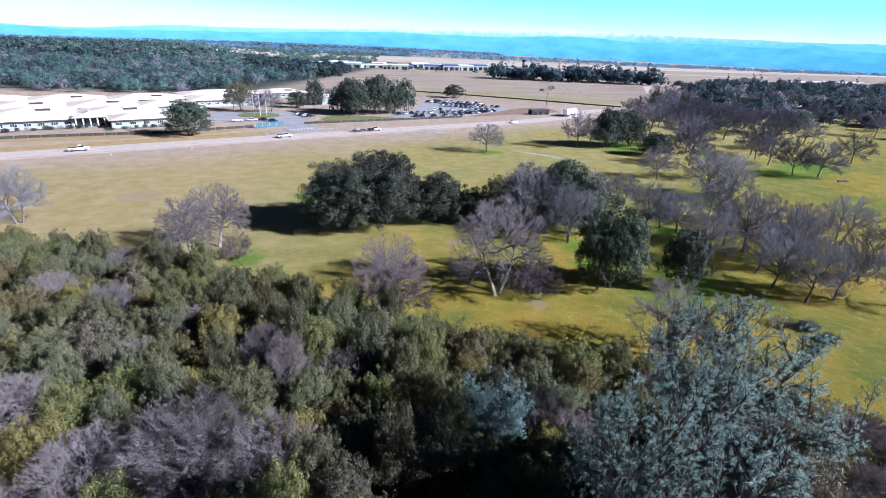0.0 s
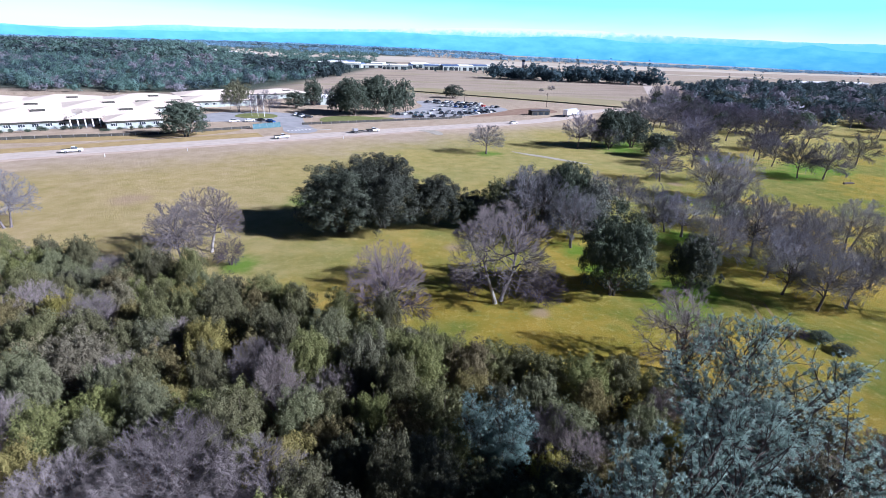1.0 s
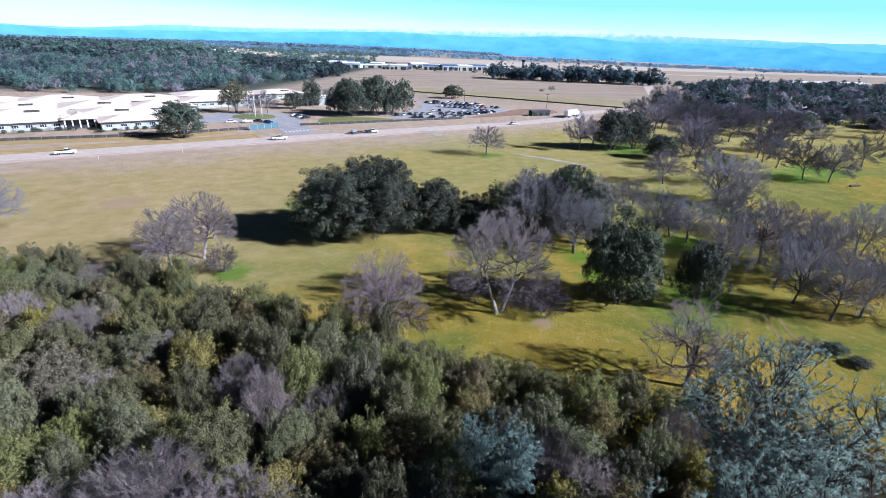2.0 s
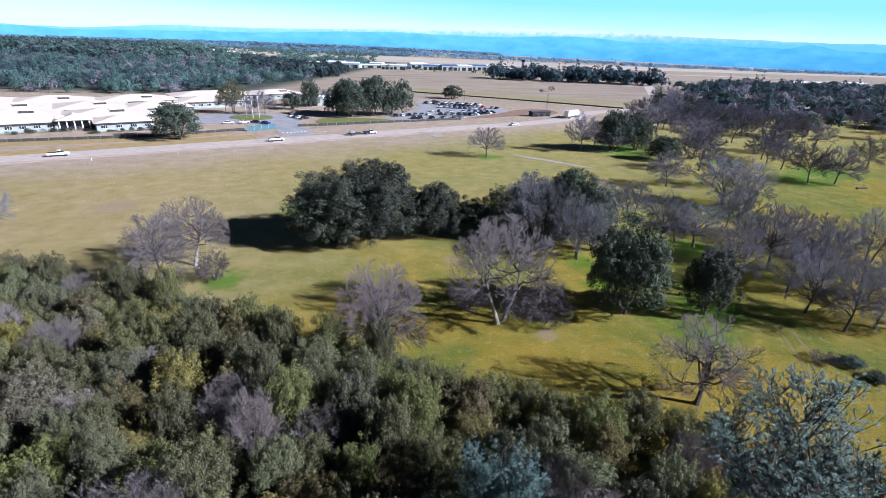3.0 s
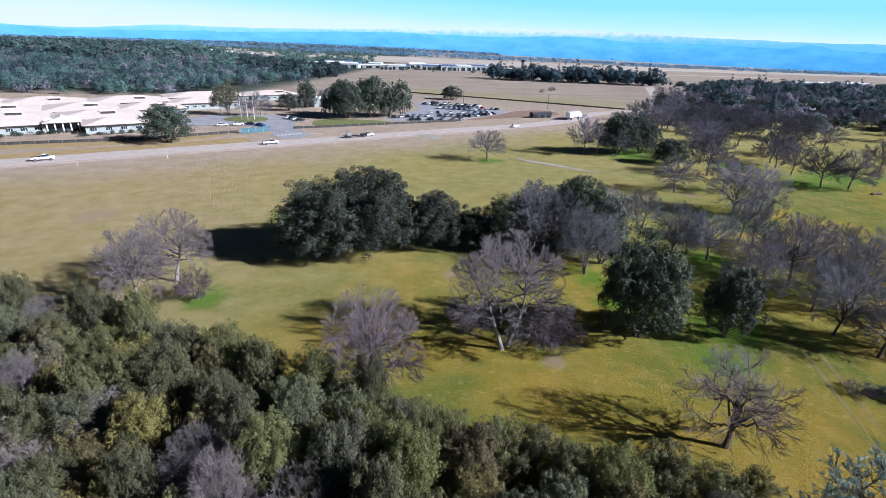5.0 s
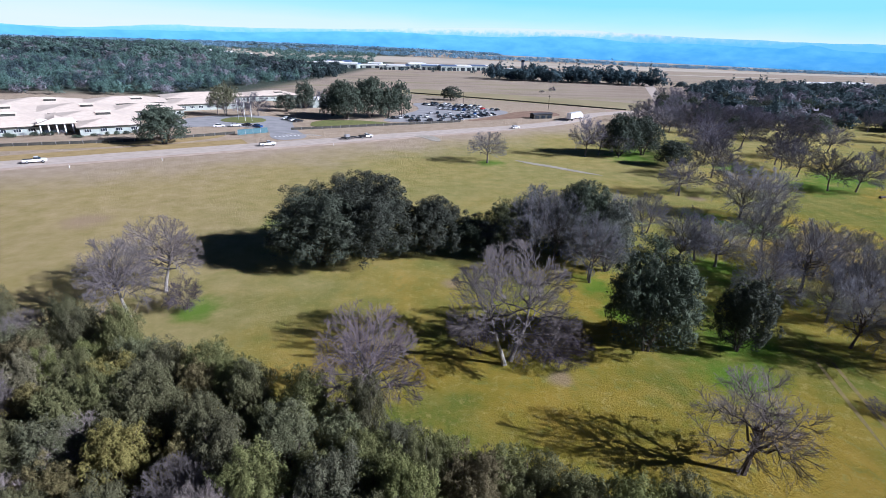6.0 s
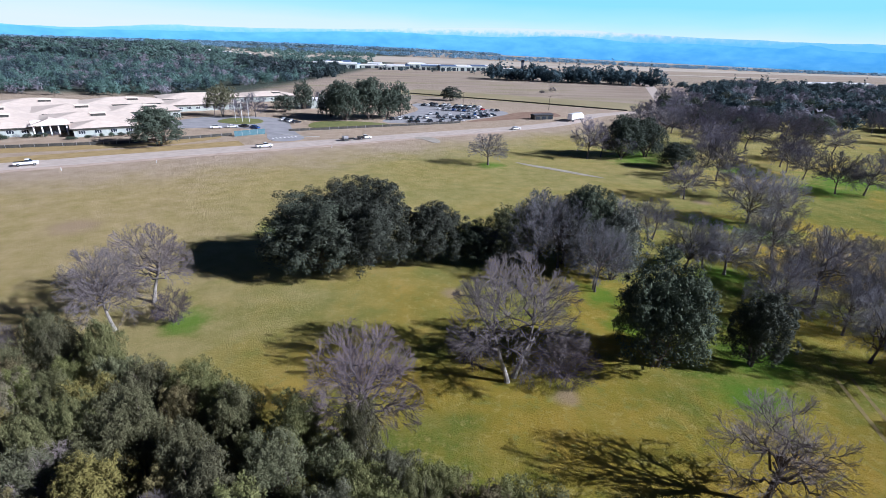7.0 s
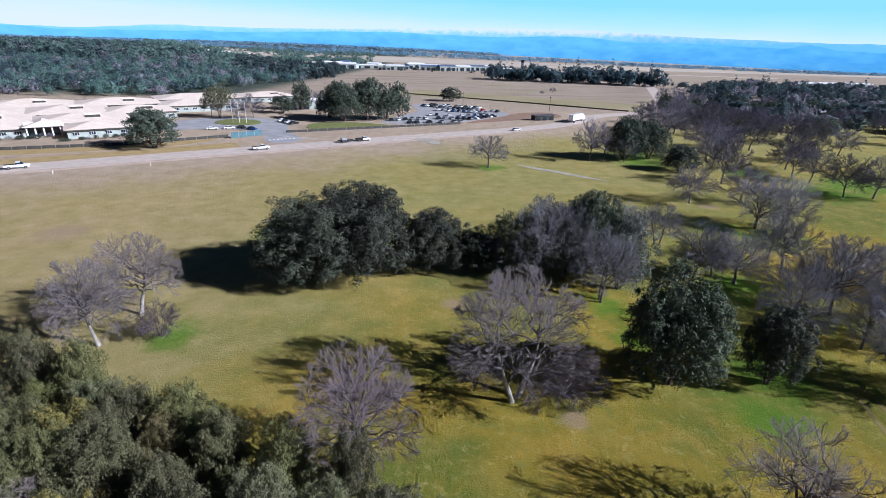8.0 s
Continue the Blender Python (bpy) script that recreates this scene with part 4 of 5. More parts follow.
for i, (x, y) in enumerate(spots):
    if rng.random() < 0.45:
        tree("bare_oak", BARE_FAR[i % 3], x, y, rng.uniform(9, 13), rng.uniform(5.5, 8), "leafless oak of the open oak woodland", rng.uniform(0, 360), "oaks of the far meadow")
    else:
        tree("live_oak", OAK_FAR[i % 3], x, y, rng.uniform(8, 12), rng.uniform(5, 7), "dark evergreen oak of the open oak woodland", rng.uniform(0, 360), "oaks of the far meadow")


# ---- the wood in front ----
WOOD_X = (-120, -63, -53, -38, -25, -18, -9, -2, 4, 10, 15, 20, 24, 32, 60)
WOOD_Y = (78, 67, 67, 62, 57, 54, 50.5, 48, 45.5, 43.5, 43, 42, 40.5, 36, 28)
UPRIGHT = dict(lobe=(0.45, 1.05), uneven=0.55, clump=7, upright=1.5)
SCRUB = [leafy_meshes(61, 27000, 0.115, 72, leaf=LEAF_DARK, **UPRIGHT), leafy_meshes(62, 27000, 0.115, 66, low=0.2, leaf=LEAF_DARK, **UPRIGHT), leafy_meshes(63, 27000, 0.115, 76, low=0.05, leaf=LEAF_DARK, **UPRIGHT), leafy_meshes(64, 27000, 0.115, 68, leaf=LEAF_DARK, **UPRIGHT)]
SCRUB_OLIVE = [leafy_meshes(65, 27000, 0.115, 70, leaf=LEAF_OLIVE, **UPRIGHT), leafy_meshes(66, 27000, 0.115, 66, leaf=LEAF_OLIVE, **UPRIGHT)]
SCRUB_GREY = [leafy_meshes(67, 27000, 0.115, 68, leaf=LEAF_GREY, **UPRIGHT), leafy_meshes(68, 27000, 0.115, 64, leaf=LEAF_GREY, **UPRIGHT)]
SCRUB_GOLD = [leafy_meshes(69, 27000, 0.115, 66, leaf=LEAF_GOLD, bark_mat=BARK_PALE, low=0.25, **UPRIGHT)]
BARE_NEAR = [bare_meshes(71, 2, 22, 4.4, twig=0.013, thick=0.17, low=0.0, uneven=0.3, bark_mat=BARK_PALE), bare_meshes(72, 3, 24, 4.2, twig=0.013, thick=0.17, low=0.0, uneven=0.3, bark_mat=BARK_PALE)]
PINES = [pine_meshes(81, 13, 0.60, 20, 28, 0.18, 1.1, 0.55), pine_meshes(82, 10, 0.58, 17, 28, 0.25, 0.9, 0.4), pine_meshes(83, 14, 0.06, 16, 24, 0.40, 0.9, 0.8, NEEDLES_YOUNG)]

tree("grey_pine", PINES[0], 18.8, 24.8, 19.3, 5.7, "tall airy grey pine with blue-green needle tufts", 20)
tree("grey_pine", PINES[1], 9.6, 15.3, 22.4, 3.7, "airy grey pine with pale blue-green needles", 120)
tree("young_pine", PINES[2], 5.0, 33.4, 9.3, 3.2, "dense young blue-green pine among dark oaks", 0)
for x, y, h, r in ((27.5, 19.5, 9.0, 3.8), (31, 24, 8, 3.6), (26, 14.5, 9, 3.6), (33, 30, 7.5, 3.2), (-17.5, 27.0, 9.4, 5.2), (-11.8, 26.4, 8.4, 4.2), (-24, 25.5, 7.5, 4.2), (-45.6, 50.5, 7.5, 3.4), (-37.4, 48.2, 7.5, 3.4), (-16.7, 40.1, 7.5, 3.0), (-34, 31, 7.5, 4.0), (9.4, 34, 6, 2.4), (22.0, 20.2, 11.5, 3.4), (24.5, 27, 9.5, 3.6), (-27, 45, 6.5, 2.8), (-9, 38, 6.5, 2.6)):
    tree("bare_oak", BARE_NEAR[int(abs(x)) % 2], x, y, h, r, "leafless lavender-grey oak with pale limbs in the wood", x * 40, "leafless trees of the wood")
for x, y, h, r in ((-33.2, 40.3, 8.0, 3.4), (-37.5, 40, 7.0, 3.2), (18.8, 20.6, 15.6, 2.9), (-36, 52, 7.5, 2.6)):
    tree("yellowing_oak", SCRUB_GOLD[0], x, y, h, r, "small oak with yellowing olive leaves and a white trunk", x * 30, "yellowing trees of the wood")
for i, (x, y, h, r) in enumerate(((10.4, 41.3, 6.2, 2.7), (14.0, 40.6, 6.6, 2.9), (17.4, 40.8, 6.2, 2.7), (20.6, 39.4, 6.0, 2.6), (-7.6, 47.0, 6.6, 2.6), (-3.0, 46.4, 6.0, 2.6), (0.8, 45.2, 5.6, 2.5), (5.2, 43.8, 5.8, 2.6))):
    tree("scrub_oak", (SCRUB + SCRUB_GREY)[i % 6], x, y, h, r, "small dense grey-green evergreen oak at the wood's edge", x * 37, "evergreen oaks of the wood")
taken = [(10.4, 41.3, 2.4), (14, 40.6, 2.4), (17.4, 40.8, 2.4), (20.6, 39.4, 2.4), (-7.6, 47, 2.2), (-3, 46.4, 2.2), (0.8, 45.2, 2.2), (5.2, 43.8, 2.2), (18.6, 25.2, 4), (10.4, 15.4, 4), (5.0, 33.0, 3.9), (18.8, 20.6, 3.4), (22, 20.2, 3), (24.5, 27, 3), (-18.5, 27, 4.6), (-13.5, 26, 3), (-24, 25.5, 3.2), (-33.2, 40.3, 3), (-37.5, 40, 2.6), (-45.6, 50.5, 2.4), (-37.4, 48.2, 2.6), (-16.7, 40.1, 2.2), (-34, 31, 4), (9.4, 34, 2),  (-6.1, 52.3, 3), (0, 23.5, 3.4), (-2.5, 31, 2.8), (6.4, 39, 2.2), (-37, 33.8, 2.6)]
rng = random.Random(9)
spots = []
for _ in range(9000):
    x, y = rng.uniform(-95, 52), rng.uniform(14, 68)
    if y > np.interp(x, WOOD_X, WOOD_Y) - 1.0 or abs(x) > 8 + 1.04 * y:
        continue
    if any((x - a) ** 2 + (y - b) ** 2 < c * c for a, b, c in taken) or any((x - a) ** 2 + (y - b) ** 2 < 2.75 ** 2 for a, b in spots):
        continue
    spots.append((x, y))
for i, (x, y) in enumerate(spots):
    k = rng.random()
    if x > 3 and k < 0.54:
        k = rng.uniform(0.45, 0.97)
    h, r = rng.uniform(5.8, 9.2), rng.uniform(1.9, 2.9)
    if x > 3:
        h *= 0.80
    if k < 0.54:
        tree("scrub_oak", SCRUB[i % 4], x, y, h, r, "small dense dark-green evergreen oak in the wood", rng.uniform(0, 360), "evergreen oaks of the wood")
    elif k < 0.74:
        tree("scrub_oak", SCRUB_OLIVE[i % 2], x, y, h, r, "small dense olive-green evergreen oak in the wood", rng.uniform(0, 360), "evergreen oaks of the wood")
    elif k < 0.92:
        tree("scrub_oak", SCRUB_GREY[i % 2], x, y, h, r, "small grey-green evergreen oak in the wood", rng.uniform(0, 360), "evergreen oaks of the wood")
    else:
        tree("bare_oak", BARE_NEAR[i % 2], x, y, h, r, "leafless lavender-grey oak with pale limbs in the wood", rng.uniform(0, 360), "leafless trees of the wood")


# ---- grass ----
def grass_tufts():
    """Tufts of short dry and green grass over the near meadow: three bent blades each."""
    rnp = np.random.default_rng(17)
    n = 95000
    y = 38 + 150 * rnp.random(n) ** 2.0
    x = (rnp.random(n) * 2 - 1) * (20 + 0.85 * y)
    keep = y > np.interp(x, WOOD_X, WOOD_Y) - 2
    x, y = x[keep], y[keep]
    n = len(x)
    a = rnp.uniform(0, 6.28, (n, 3))
    h = rnp.uniform(0.012, 0.045, (n, 3))
    w = rnp.uniform(0.06, 0.16, (n, 3))
    px = x[:, None] + rnp.normal(scale=0.10, size=(n, 3))
    py = y[:, None] + rnp.normal(scale=0.10, size=(n, 3))
    ca, sa = np.cos(a), np.sin(a)
    z = np.full_like(px, -0.04)
    v = np.stack([np.stack([px - ca * w, py - sa * w, z], -1), np.stack([px + ca * w, py + sa * w, z], -1), np.stack([px - sa * w * 1.5, py + ca * w * 1.5, h], -1)], axis=2).reshape(-1, 3)
    nv = np.repeat(rnp.normal(scale=0.28, size=(len(v) // 3, 3)) + (0, 0, 1), 3, axis=0)
    nv /= np.linalg.norm(nv, axis=1)[:, None]
    ob = put("grass", mesh_of("grass", v, np.arange(len(v)).reshape(-1, 3), GROUND, normals=nv))
    tagged(ob, "short tufts of straw and green grass on the meadow", "grass", kind="stuff")


grass_tufts()


# ---- the school ----
SCHOOL = pose(-136.5, 197.6, 0, 0, 0, 38)


def hip_roof(w, d, eave, ridge, over=0.9, thick=0.25):
    """A hipped roof over a w x d plan whose corner is at the origin."""
    x0, x1, y0, y1 = -over, w + over, -over, d + over
    run = min(w, d) / 2 + over
    if w >= d:
        a, b = (x0 + run, (y0 + y1) / 2, ridge), (x1 - run, (y0 + y1) / 2, ridge)
    else:
        a, b = ((x0 + x1) / 2, y0 + run, ridge), ((x0 + x1) / 2, y1 - run, ridge)
    lo = [(x0, y0, eave), (x1, y0, eave), (x1, y1, eave), (x0, y1, eave)]
    v = lo + [(x, y, z - thick) for x, y, z in lo] + [a, b]
    f = [(0, 4, 5, 1), (1, 5, 6, 2), (2, 6, 7, 3), (3, 7, 4, 0), (7, 6, 5, 4)]
    f += [(0, 1, 9, 8), (1, 2, 9), (2, 3, 8, 9), (3, 0, 8)] if w >= d else [(0, 1, 8), (1, 2, 9, 8), (2, 3, 9), (3, 0, 8, 9)]
    return v, f


def school_wing(u, v, w, d, eave=3.2, ridge=6.8, front=True):
    wing = thing("school_wing", 0, 0, 0, "single-storey pale green school wing with a cream hipped roof", "building", "school wings")
    wing.matrix_basis = SCHOOL @ pose(u, v, 0)
    part("wall", block((w, d, eave + 0.2), (w / 2, d / 2, eave / 2 - 0.1)), STUCCO, wing)
    put("roof", mesh_of("roof", *hip_roof(w, d, eave, ridge), ROOF), wing, "cream hipped roof")
    part("fascia", block((w + 1.7, 0.12, 0.3), (w / 2, -0.95, eave - 0.12)), FENCE, wing)
    if front:
        n = max(2, int(w / 4.2))
        for i in range(n):
            x = (i + 0.5) * w / n
            win = part("window", block((2.2, 0.14, 1.3), (x, -0.02, 1.75), 0.02), TRIM, wing)
            for k in (-0.72, 0, 0.72):
                part("pane", block((0.62, 0.05, 1.1), (x + k, -0.10, 1.75)), GLASS, win)
    return wing


WINGS = ((0, 0, 20, 17, 3.2, 6.4), (-50, 11, 38, 17, 3.2, 6.4), (-90, 24, 40, 18, 3.2, 6.4), (-40, 27, 30, 26, 3.6, 7.4), (-10, 17, 32, 28, 3.6, 7.6), (-70, 36, 34, 28, 3.4, 7.2), (14, 45, 30, 26, 3.4, 7.2),
         (-44, 54, 32, 30, 3.6, 8.0), (-14, 50, 32, 32, 3.6, 8.0), (-82, 64, 40, 30, 3.4, 7.6), (42, 68, 38, 26, 3.4, 7.0), (-30, 86, 36, 30, 3.6, 8.0), (6, 82, 38, 28, 3.6, 7.8), (46, 104, 46, 28, 3.4, 7.2))
for u, v, w, d, e, r in WINGS + ((94, 104, 34, 28, 3.4, 7.0), (-66, 96, 38, 28, 3.6, 7.8)):
    wing = school_wing(u, v, w, d, e, e + (r - e) * 0.62)
    # a sunk well for machines in the slope of the larger roofs
    if w > 23 and d > 25:
        well = part("roof_well", block((5.0, 2.6, 0.9), (w * 0.62, d * 0.27, e + (r - e) * 0.33 + 0.1), 0.05), FENCE, wing, "dark machine well in the roof")
        part("rim", block((5.6, 0.2, 1.5), (w * 0.62, d * 0.27 + 1.5, e + (r - e) * 0.33 + 0.45)), ROOF, well)

rng = random.Random(31)
for i in range(26):
    u = -50 + i * 2.8 + rng.uniform(-0.8, 0.8)
    p = SCHOOL @ Vector((u, (-3.2 if u > -2 else 6.5) + rng.uniform(-1.2, 0.8), 0))
    tree("garden_shrub", OAK_FAR[i % 3] if i % 4 else BARE_FAR[i % 3], p.x, p.y, rng.uniform(0.9, 2.0), rng.uniform(0.8, 1.5), "low clipped shrub in front of the school", rng.uniform(0, 360), "school shrubs", z=0, category="shrub")

portico = thing("entrance_portico", 0, 0, 0, "gabled white entrance porch with dark openings", "porch")
portico.matrix_basis = SCHOOL @ pose(-12, 8, 0)
part("gable_wall", block((11, 0.4, 1.6), (5.5, 3.5, 4.6)), TRIM, portico)
for i in range(5):
    part("column", block((0.45, 0.45, 3.9), (0.6 + i * 2.45, 0.6, 1.95), 0.04), TRIM, portico)
bm = bmesh.new()
vs = [bm.verts.new(p) for p in ((-0.8, -0.6, 3.9), (11.8, -0.6, 3.9), (5.5, -0.6, 6.2), (-0.8, 8, 3.9), (11.8, 8, 3.9), (5.5, 8, 6.2))]
for f in ((0, 1, 2), (3, 5, 4), (0, 2, 5, 3), (1, 4, 5, 2), (0, 3, 4, 1)):
    bm.faces.new([vs[i] for i in f])
part("roof", bm, ROOF, portico)
part("opening", block((10.2, 0.2, 2.8), (5.5, 3.4, 1.8)), GLASS, portico)

sheet("car_park", PAVED, [(-34, 262), (-20, 258), (6, 270), (24, 290), (40, 312), (34, 330), (12, 344), (-16, 362), (-24, 352), (-14, 320), (-24, 290)], 0.05, "grey asphalt car park")
sheet("school_drive", PAVED, [(-132, 212), (-120, 222), (-96, 232), (-75, 226), (-66, 198), (-52, 206), (-62, 222), (-70, 240), (-76, 262), (-100, 272), (-124, 262)], 0.05, "pale grey asphalt school driveway")
sheet("drive_island", LAWN, [(-108, 246), (-92, 240), (-84, 248), (-90, 260), (-106, 262)], 0.20, "grassy island with a pale kerb in the driveway", "lawn")
sheet("school_lawn", LAWN, [(-62, 236), (-50, 238), (-28, 250), (-26, 256), (-44, 262), (-64, 258)], 0.12, "mown green lawn in front of the trees", "lawn")
sheet("gravel_apron", TRACK, [(-14, 217), (-7, 221.5), (-2, 215), (-1, 206), (-5, 207), (-8, 214)], 0.06, "pale worn gravel apron at the road edge", "apron")
sheet("grass_track", TRACK, [(23, 175.5), (29, 171), (34, 167.8), (40, 162.5), (46.5, 156.6), (47.5, 155.2), (43, 157.4), (38.5, 160.5), (33, 165.2), (28, 168.6), (24.5, 172.5)], 0.04, "pale gravel track across the grass", "track")
sheet("dirt_lot", DIRT, [(8, 268), (30, 280), (52, 296), (70, 304), (66, 330), (44, 322), (36, 306), (20, 284)], 0.03, "graded bare reddish dirt beside the car park", "dirt")
sheet("verge", VERGE, [(-160, 158), (-100, 184), (-84, 205), (-90, 211), (-112, 194), (-165, 170)], 0.02, "strip of straw-brown verge behind the road", "verge")
ribbon("pavement", CONCRETE, [(-63, 229), (-44, 240), (-24, 252), (-4, 262), (10, 276)], 1.6, 0.10, "pale concrete footpath", "pavement")
ribbon("kerb", CONCRETE, [(-66, 216), (-64, 212), (-58, 210), (-50, 213)], 0.7, 0.18, "pale curved concrete kerb", "kerb")


# ---- fences, poles, small buildings ----
def fence(line, height, material, label, step=3.0):
    f = thing("fence", line[0][0], line[0][1], 0, label, "fence")
    o = Vector((line[0][0], line[0][1], 0))
    for a, b in zip(line[:-1], line[1:]):
        a, b = Vector((*a, 0)), Vector((*b, 0))
        n = max(1, round((b - a).length / step))
        turn = math.degrees(math.atan2(b.y - a.y, b.x - a.x))
        for i in range(n):
            p = a.lerp(b, i / n) - o
            l = (b - a).length / n
            part("post", block((0.10, 0.10, height + 0.25), (0, 0, height / 2)), STEEL, f, m=pose(p.x, p.y, 0, 0, 0, turn))
            part("panel", block((l - 0.14, 0.05, height - 0.1), (l / 2, 0, height / 2 + 0.02)), material, f, m=pose(p.x, p.y, 0, 0, 0, turn))
    return f


fence([(-190, 146), (-150, 172), (-111, 189), (-84, 211)], 1.1, FENCE, "low dark screened fence along the school verge", 4)
fence([(-66, 225), (-54, 231), (-25, 247), (8, 265)], 1.1, FENCE, "low dark screened fence along the road", 4)
fence([(-82, 208.5), (-73, 217)], 2.2, TEAL, "tall teal cloth-covered fence at the school gate", 3)
fence([(-30, 440), (50, 392), (120, 345)], 0.9, FENCE, "thin dark fence across the dry field", 8)

for x, y in ((-98, 249), (-94.5, 248), (-91.5, 248.5)):
    pole = thing("flagpole", x, y, 0.2, "tall thin white flagpole on the driveway island", "flagpole", "flagpoles")
    bm = bmesh.new()
    bmesh.ops.create_cone(bm, cap_ends=True, segments=8, radius1=0.11, radius2=0.06, depth=10.0)
    bmesh.ops.translate(bm, vec=(0, 0, 5.0), verts=bm.verts)
    part("shaft", bm, TRIM, pole)
    bm = bmesh.new()
    bmesh.ops.create_uvsphere(bm, u_segments=8, v_segments=6, radius=0.16)
    bmesh.ops.translate(bm, vec=(0, 0, 10.1), verts=bm.verts)
    part("finial", bm, TRIM, pole)


def shed(name, x, y, turn, w, d, h, roof, label, doors=3, wall=None):
    s = thing(name, x, y, ground_z(x, y), label, "building", turn=turn)
    part("wall", block((w, d, h), (0, 0, h / 2 - 0.05)), wall or STUCCO, s)
    v = [(-w / 2 - 0.4, -d / 2 - 0.4, h), (w / 2 + 0.4, -d / 2 - 0.4, h), (w / 2 + 0.4, d / 2 + 0.4, h), (-w / 2 - 0.4, d / 2 + 0.4, h), (-w / 2 - 0.4, 0, h * 1.3), (w / 2 + 0.4, 0, h * 1.3)]
    put("roof", mesh_of("roof", v, [(0, 1, 5, 4), (2, 3, 4, 5), (0, 4, 3), (1, 2, 5), (3, 2, 1, 0)], roof), s)
    for i in range(doors):
        part("door", block((w / doors * 0.6, 0.2, h * 0.7), ((i + 0.5) * w / doors - w / 2, -d / 2 - 0.06, h * 0.35)), GLASS, s)
    return s


shed("long_shed", 53.5, 290.5, 24, 12, 4.0, 2.4, DARK_ROOF, "low dark open-fronted shed beside the road", 3, FENCE)
shed("white_hall", -80, 318, 25, 20, 12, 4.5, ROOF_WHITE, "white-roofed hall behind the school trees", 2)
rng = random.Random(14)
for i in range(24):
    x = -250 + i * 16 + rng.uniform(-8, 8)
    y = 985 + rng.uniform(0, 190)
    shed("hangar", x, y, rng.uniform(-8, 22), rng.uniform(24, 62), rng.uniform(18, 34), rng.uniform(5, 11), (ROOF_WHITE, ROOF_BLUE, ROOF_WHITE)[i % 3], "low airfield hangar with a metal roof", 3)
for i in range(6):
    shed("warehouse", 520 + i * 48, 760 + 12 * (i % 3), 12, 44, 26, 5, ROOF_WHITE, "long low warehouse with a pale roof past the oaks", 3)
for i in range(4):
    shed("terminal_building", -640 + i * 42, 1250 + 20 * i, 10, 40, 20, 7, ROOF_WHITE, "pale building on the wooded rise", 3)

tower = thing("control_tower", 108, 745, 0, "slim dark airfield tower rising above the trees", "tower")
part("shaft", block((3.4, 3.4, 23), (0, 0, 11.4), 0.2), STEEL, tower)
part("cab", block((4.6, 4.6, 3), (0, 0, 24.3), 0.4), GLASS, tower)
part("roof", block((5.2, 5.2, 0.5), (0, 0, 25.9), 0.1), DARK_ROOF, tower)


# ---- vehicles ----
PAINTS = {"white": plain("white_paint", (0.72, 0.72, 0.72), (0.80, 0.80, 0.80), 1, 0.25, 0, 0.5), "silver": plain("silver_paint", (0.38, 0.39, 0.40), (0.46, 0.47, 0.48), 1, 0.25, 0.5, 0.5),
          "black": plain("black_paint", (0.012, 0.012, 0.014), (0.025, 0.025, 0.028), 1, 0.2, 0, 0.5), "blue": plain("blue_paint", (0.02, 0.06, 0.20), (0.03, 0.09, 0.26), 1, 0.25, 0, 0.5),
          "red": plain("red_paint", (0.30, 0.02, 0.02), (0.38, 0.04, 0.03), 1, 0.25, 0, 0.5)}


def swept(profile, width, bevel=0.06):
    """A side view in x and z drawn out to a width across y."""
    bm = bmesh.new()
    a = [bm.verts.new((x, -width / 2, z)) for x, z in profile]
    b = [bm.verts.new((x, width / 2, z)) for x, z in profile]
    n = len(profile)
    bm.faces.new(a)
    bm.faces.new(b[::-1])
    for i in range(n):
        bm.faces.new((a[(i + 1) % n], a[i], b[i], b[(i + 1) % n]))
    bmesh.ops.recalc_face_normals(bm, faces=bm.faces)
    if bevel:
        bmesh.ops.bevel(bm, geom=bm.edges[:], offset=bevel, segments=1, affect="EDGES")
    return bm


def wheels(car, xs, track, r=0.34):
    for x in xs:
        for s in (-1, 1):
            bm = bmesh.new()
            bmesh.ops.create_cone(bm, cap_ends=True, segments=12, radius1=r, radius2=r, depth=0.24)
            w = part("wheel", bm, RUBBER, car, m=pose(x, s * track / 2, r, 90))
            bm = bmesh.new()
            bmesh.ops.create_cone(bm, cap_ends=True, segments=8, radius1=r * 0.6, radius2=r * 0.55, depth=0.26)
            part("rim", bm, STEEL, w)


def car(paint, label, group=""):
    c = thing("car", 0, 0, 0, label, "car", group)
    part("body", swept([(-2.25, 0.30), (2.2, 0.30), (2.28, 0.62), (2.15, 0.84), (1.0, 0.95), (-1.75, 0.97), (-2.25, 0.88)], 1.78), PAINTS[paint], c)
    part("glazing", swept([(-1.85, 0.94), (1.05, 0.92), (0.35, 1.36), (-1.15, 1.38)], 1.56), GLASS, c)
    part("roof_panel", swept([(-1.2, 1.36), (0.38, 1.34), (0.25, 1.44), (-1.05, 1.46)], 1.48, 0.03), PAINTS[paint], c)
    wheels(c, (-1.4, 1.4), 1.6)
    return c


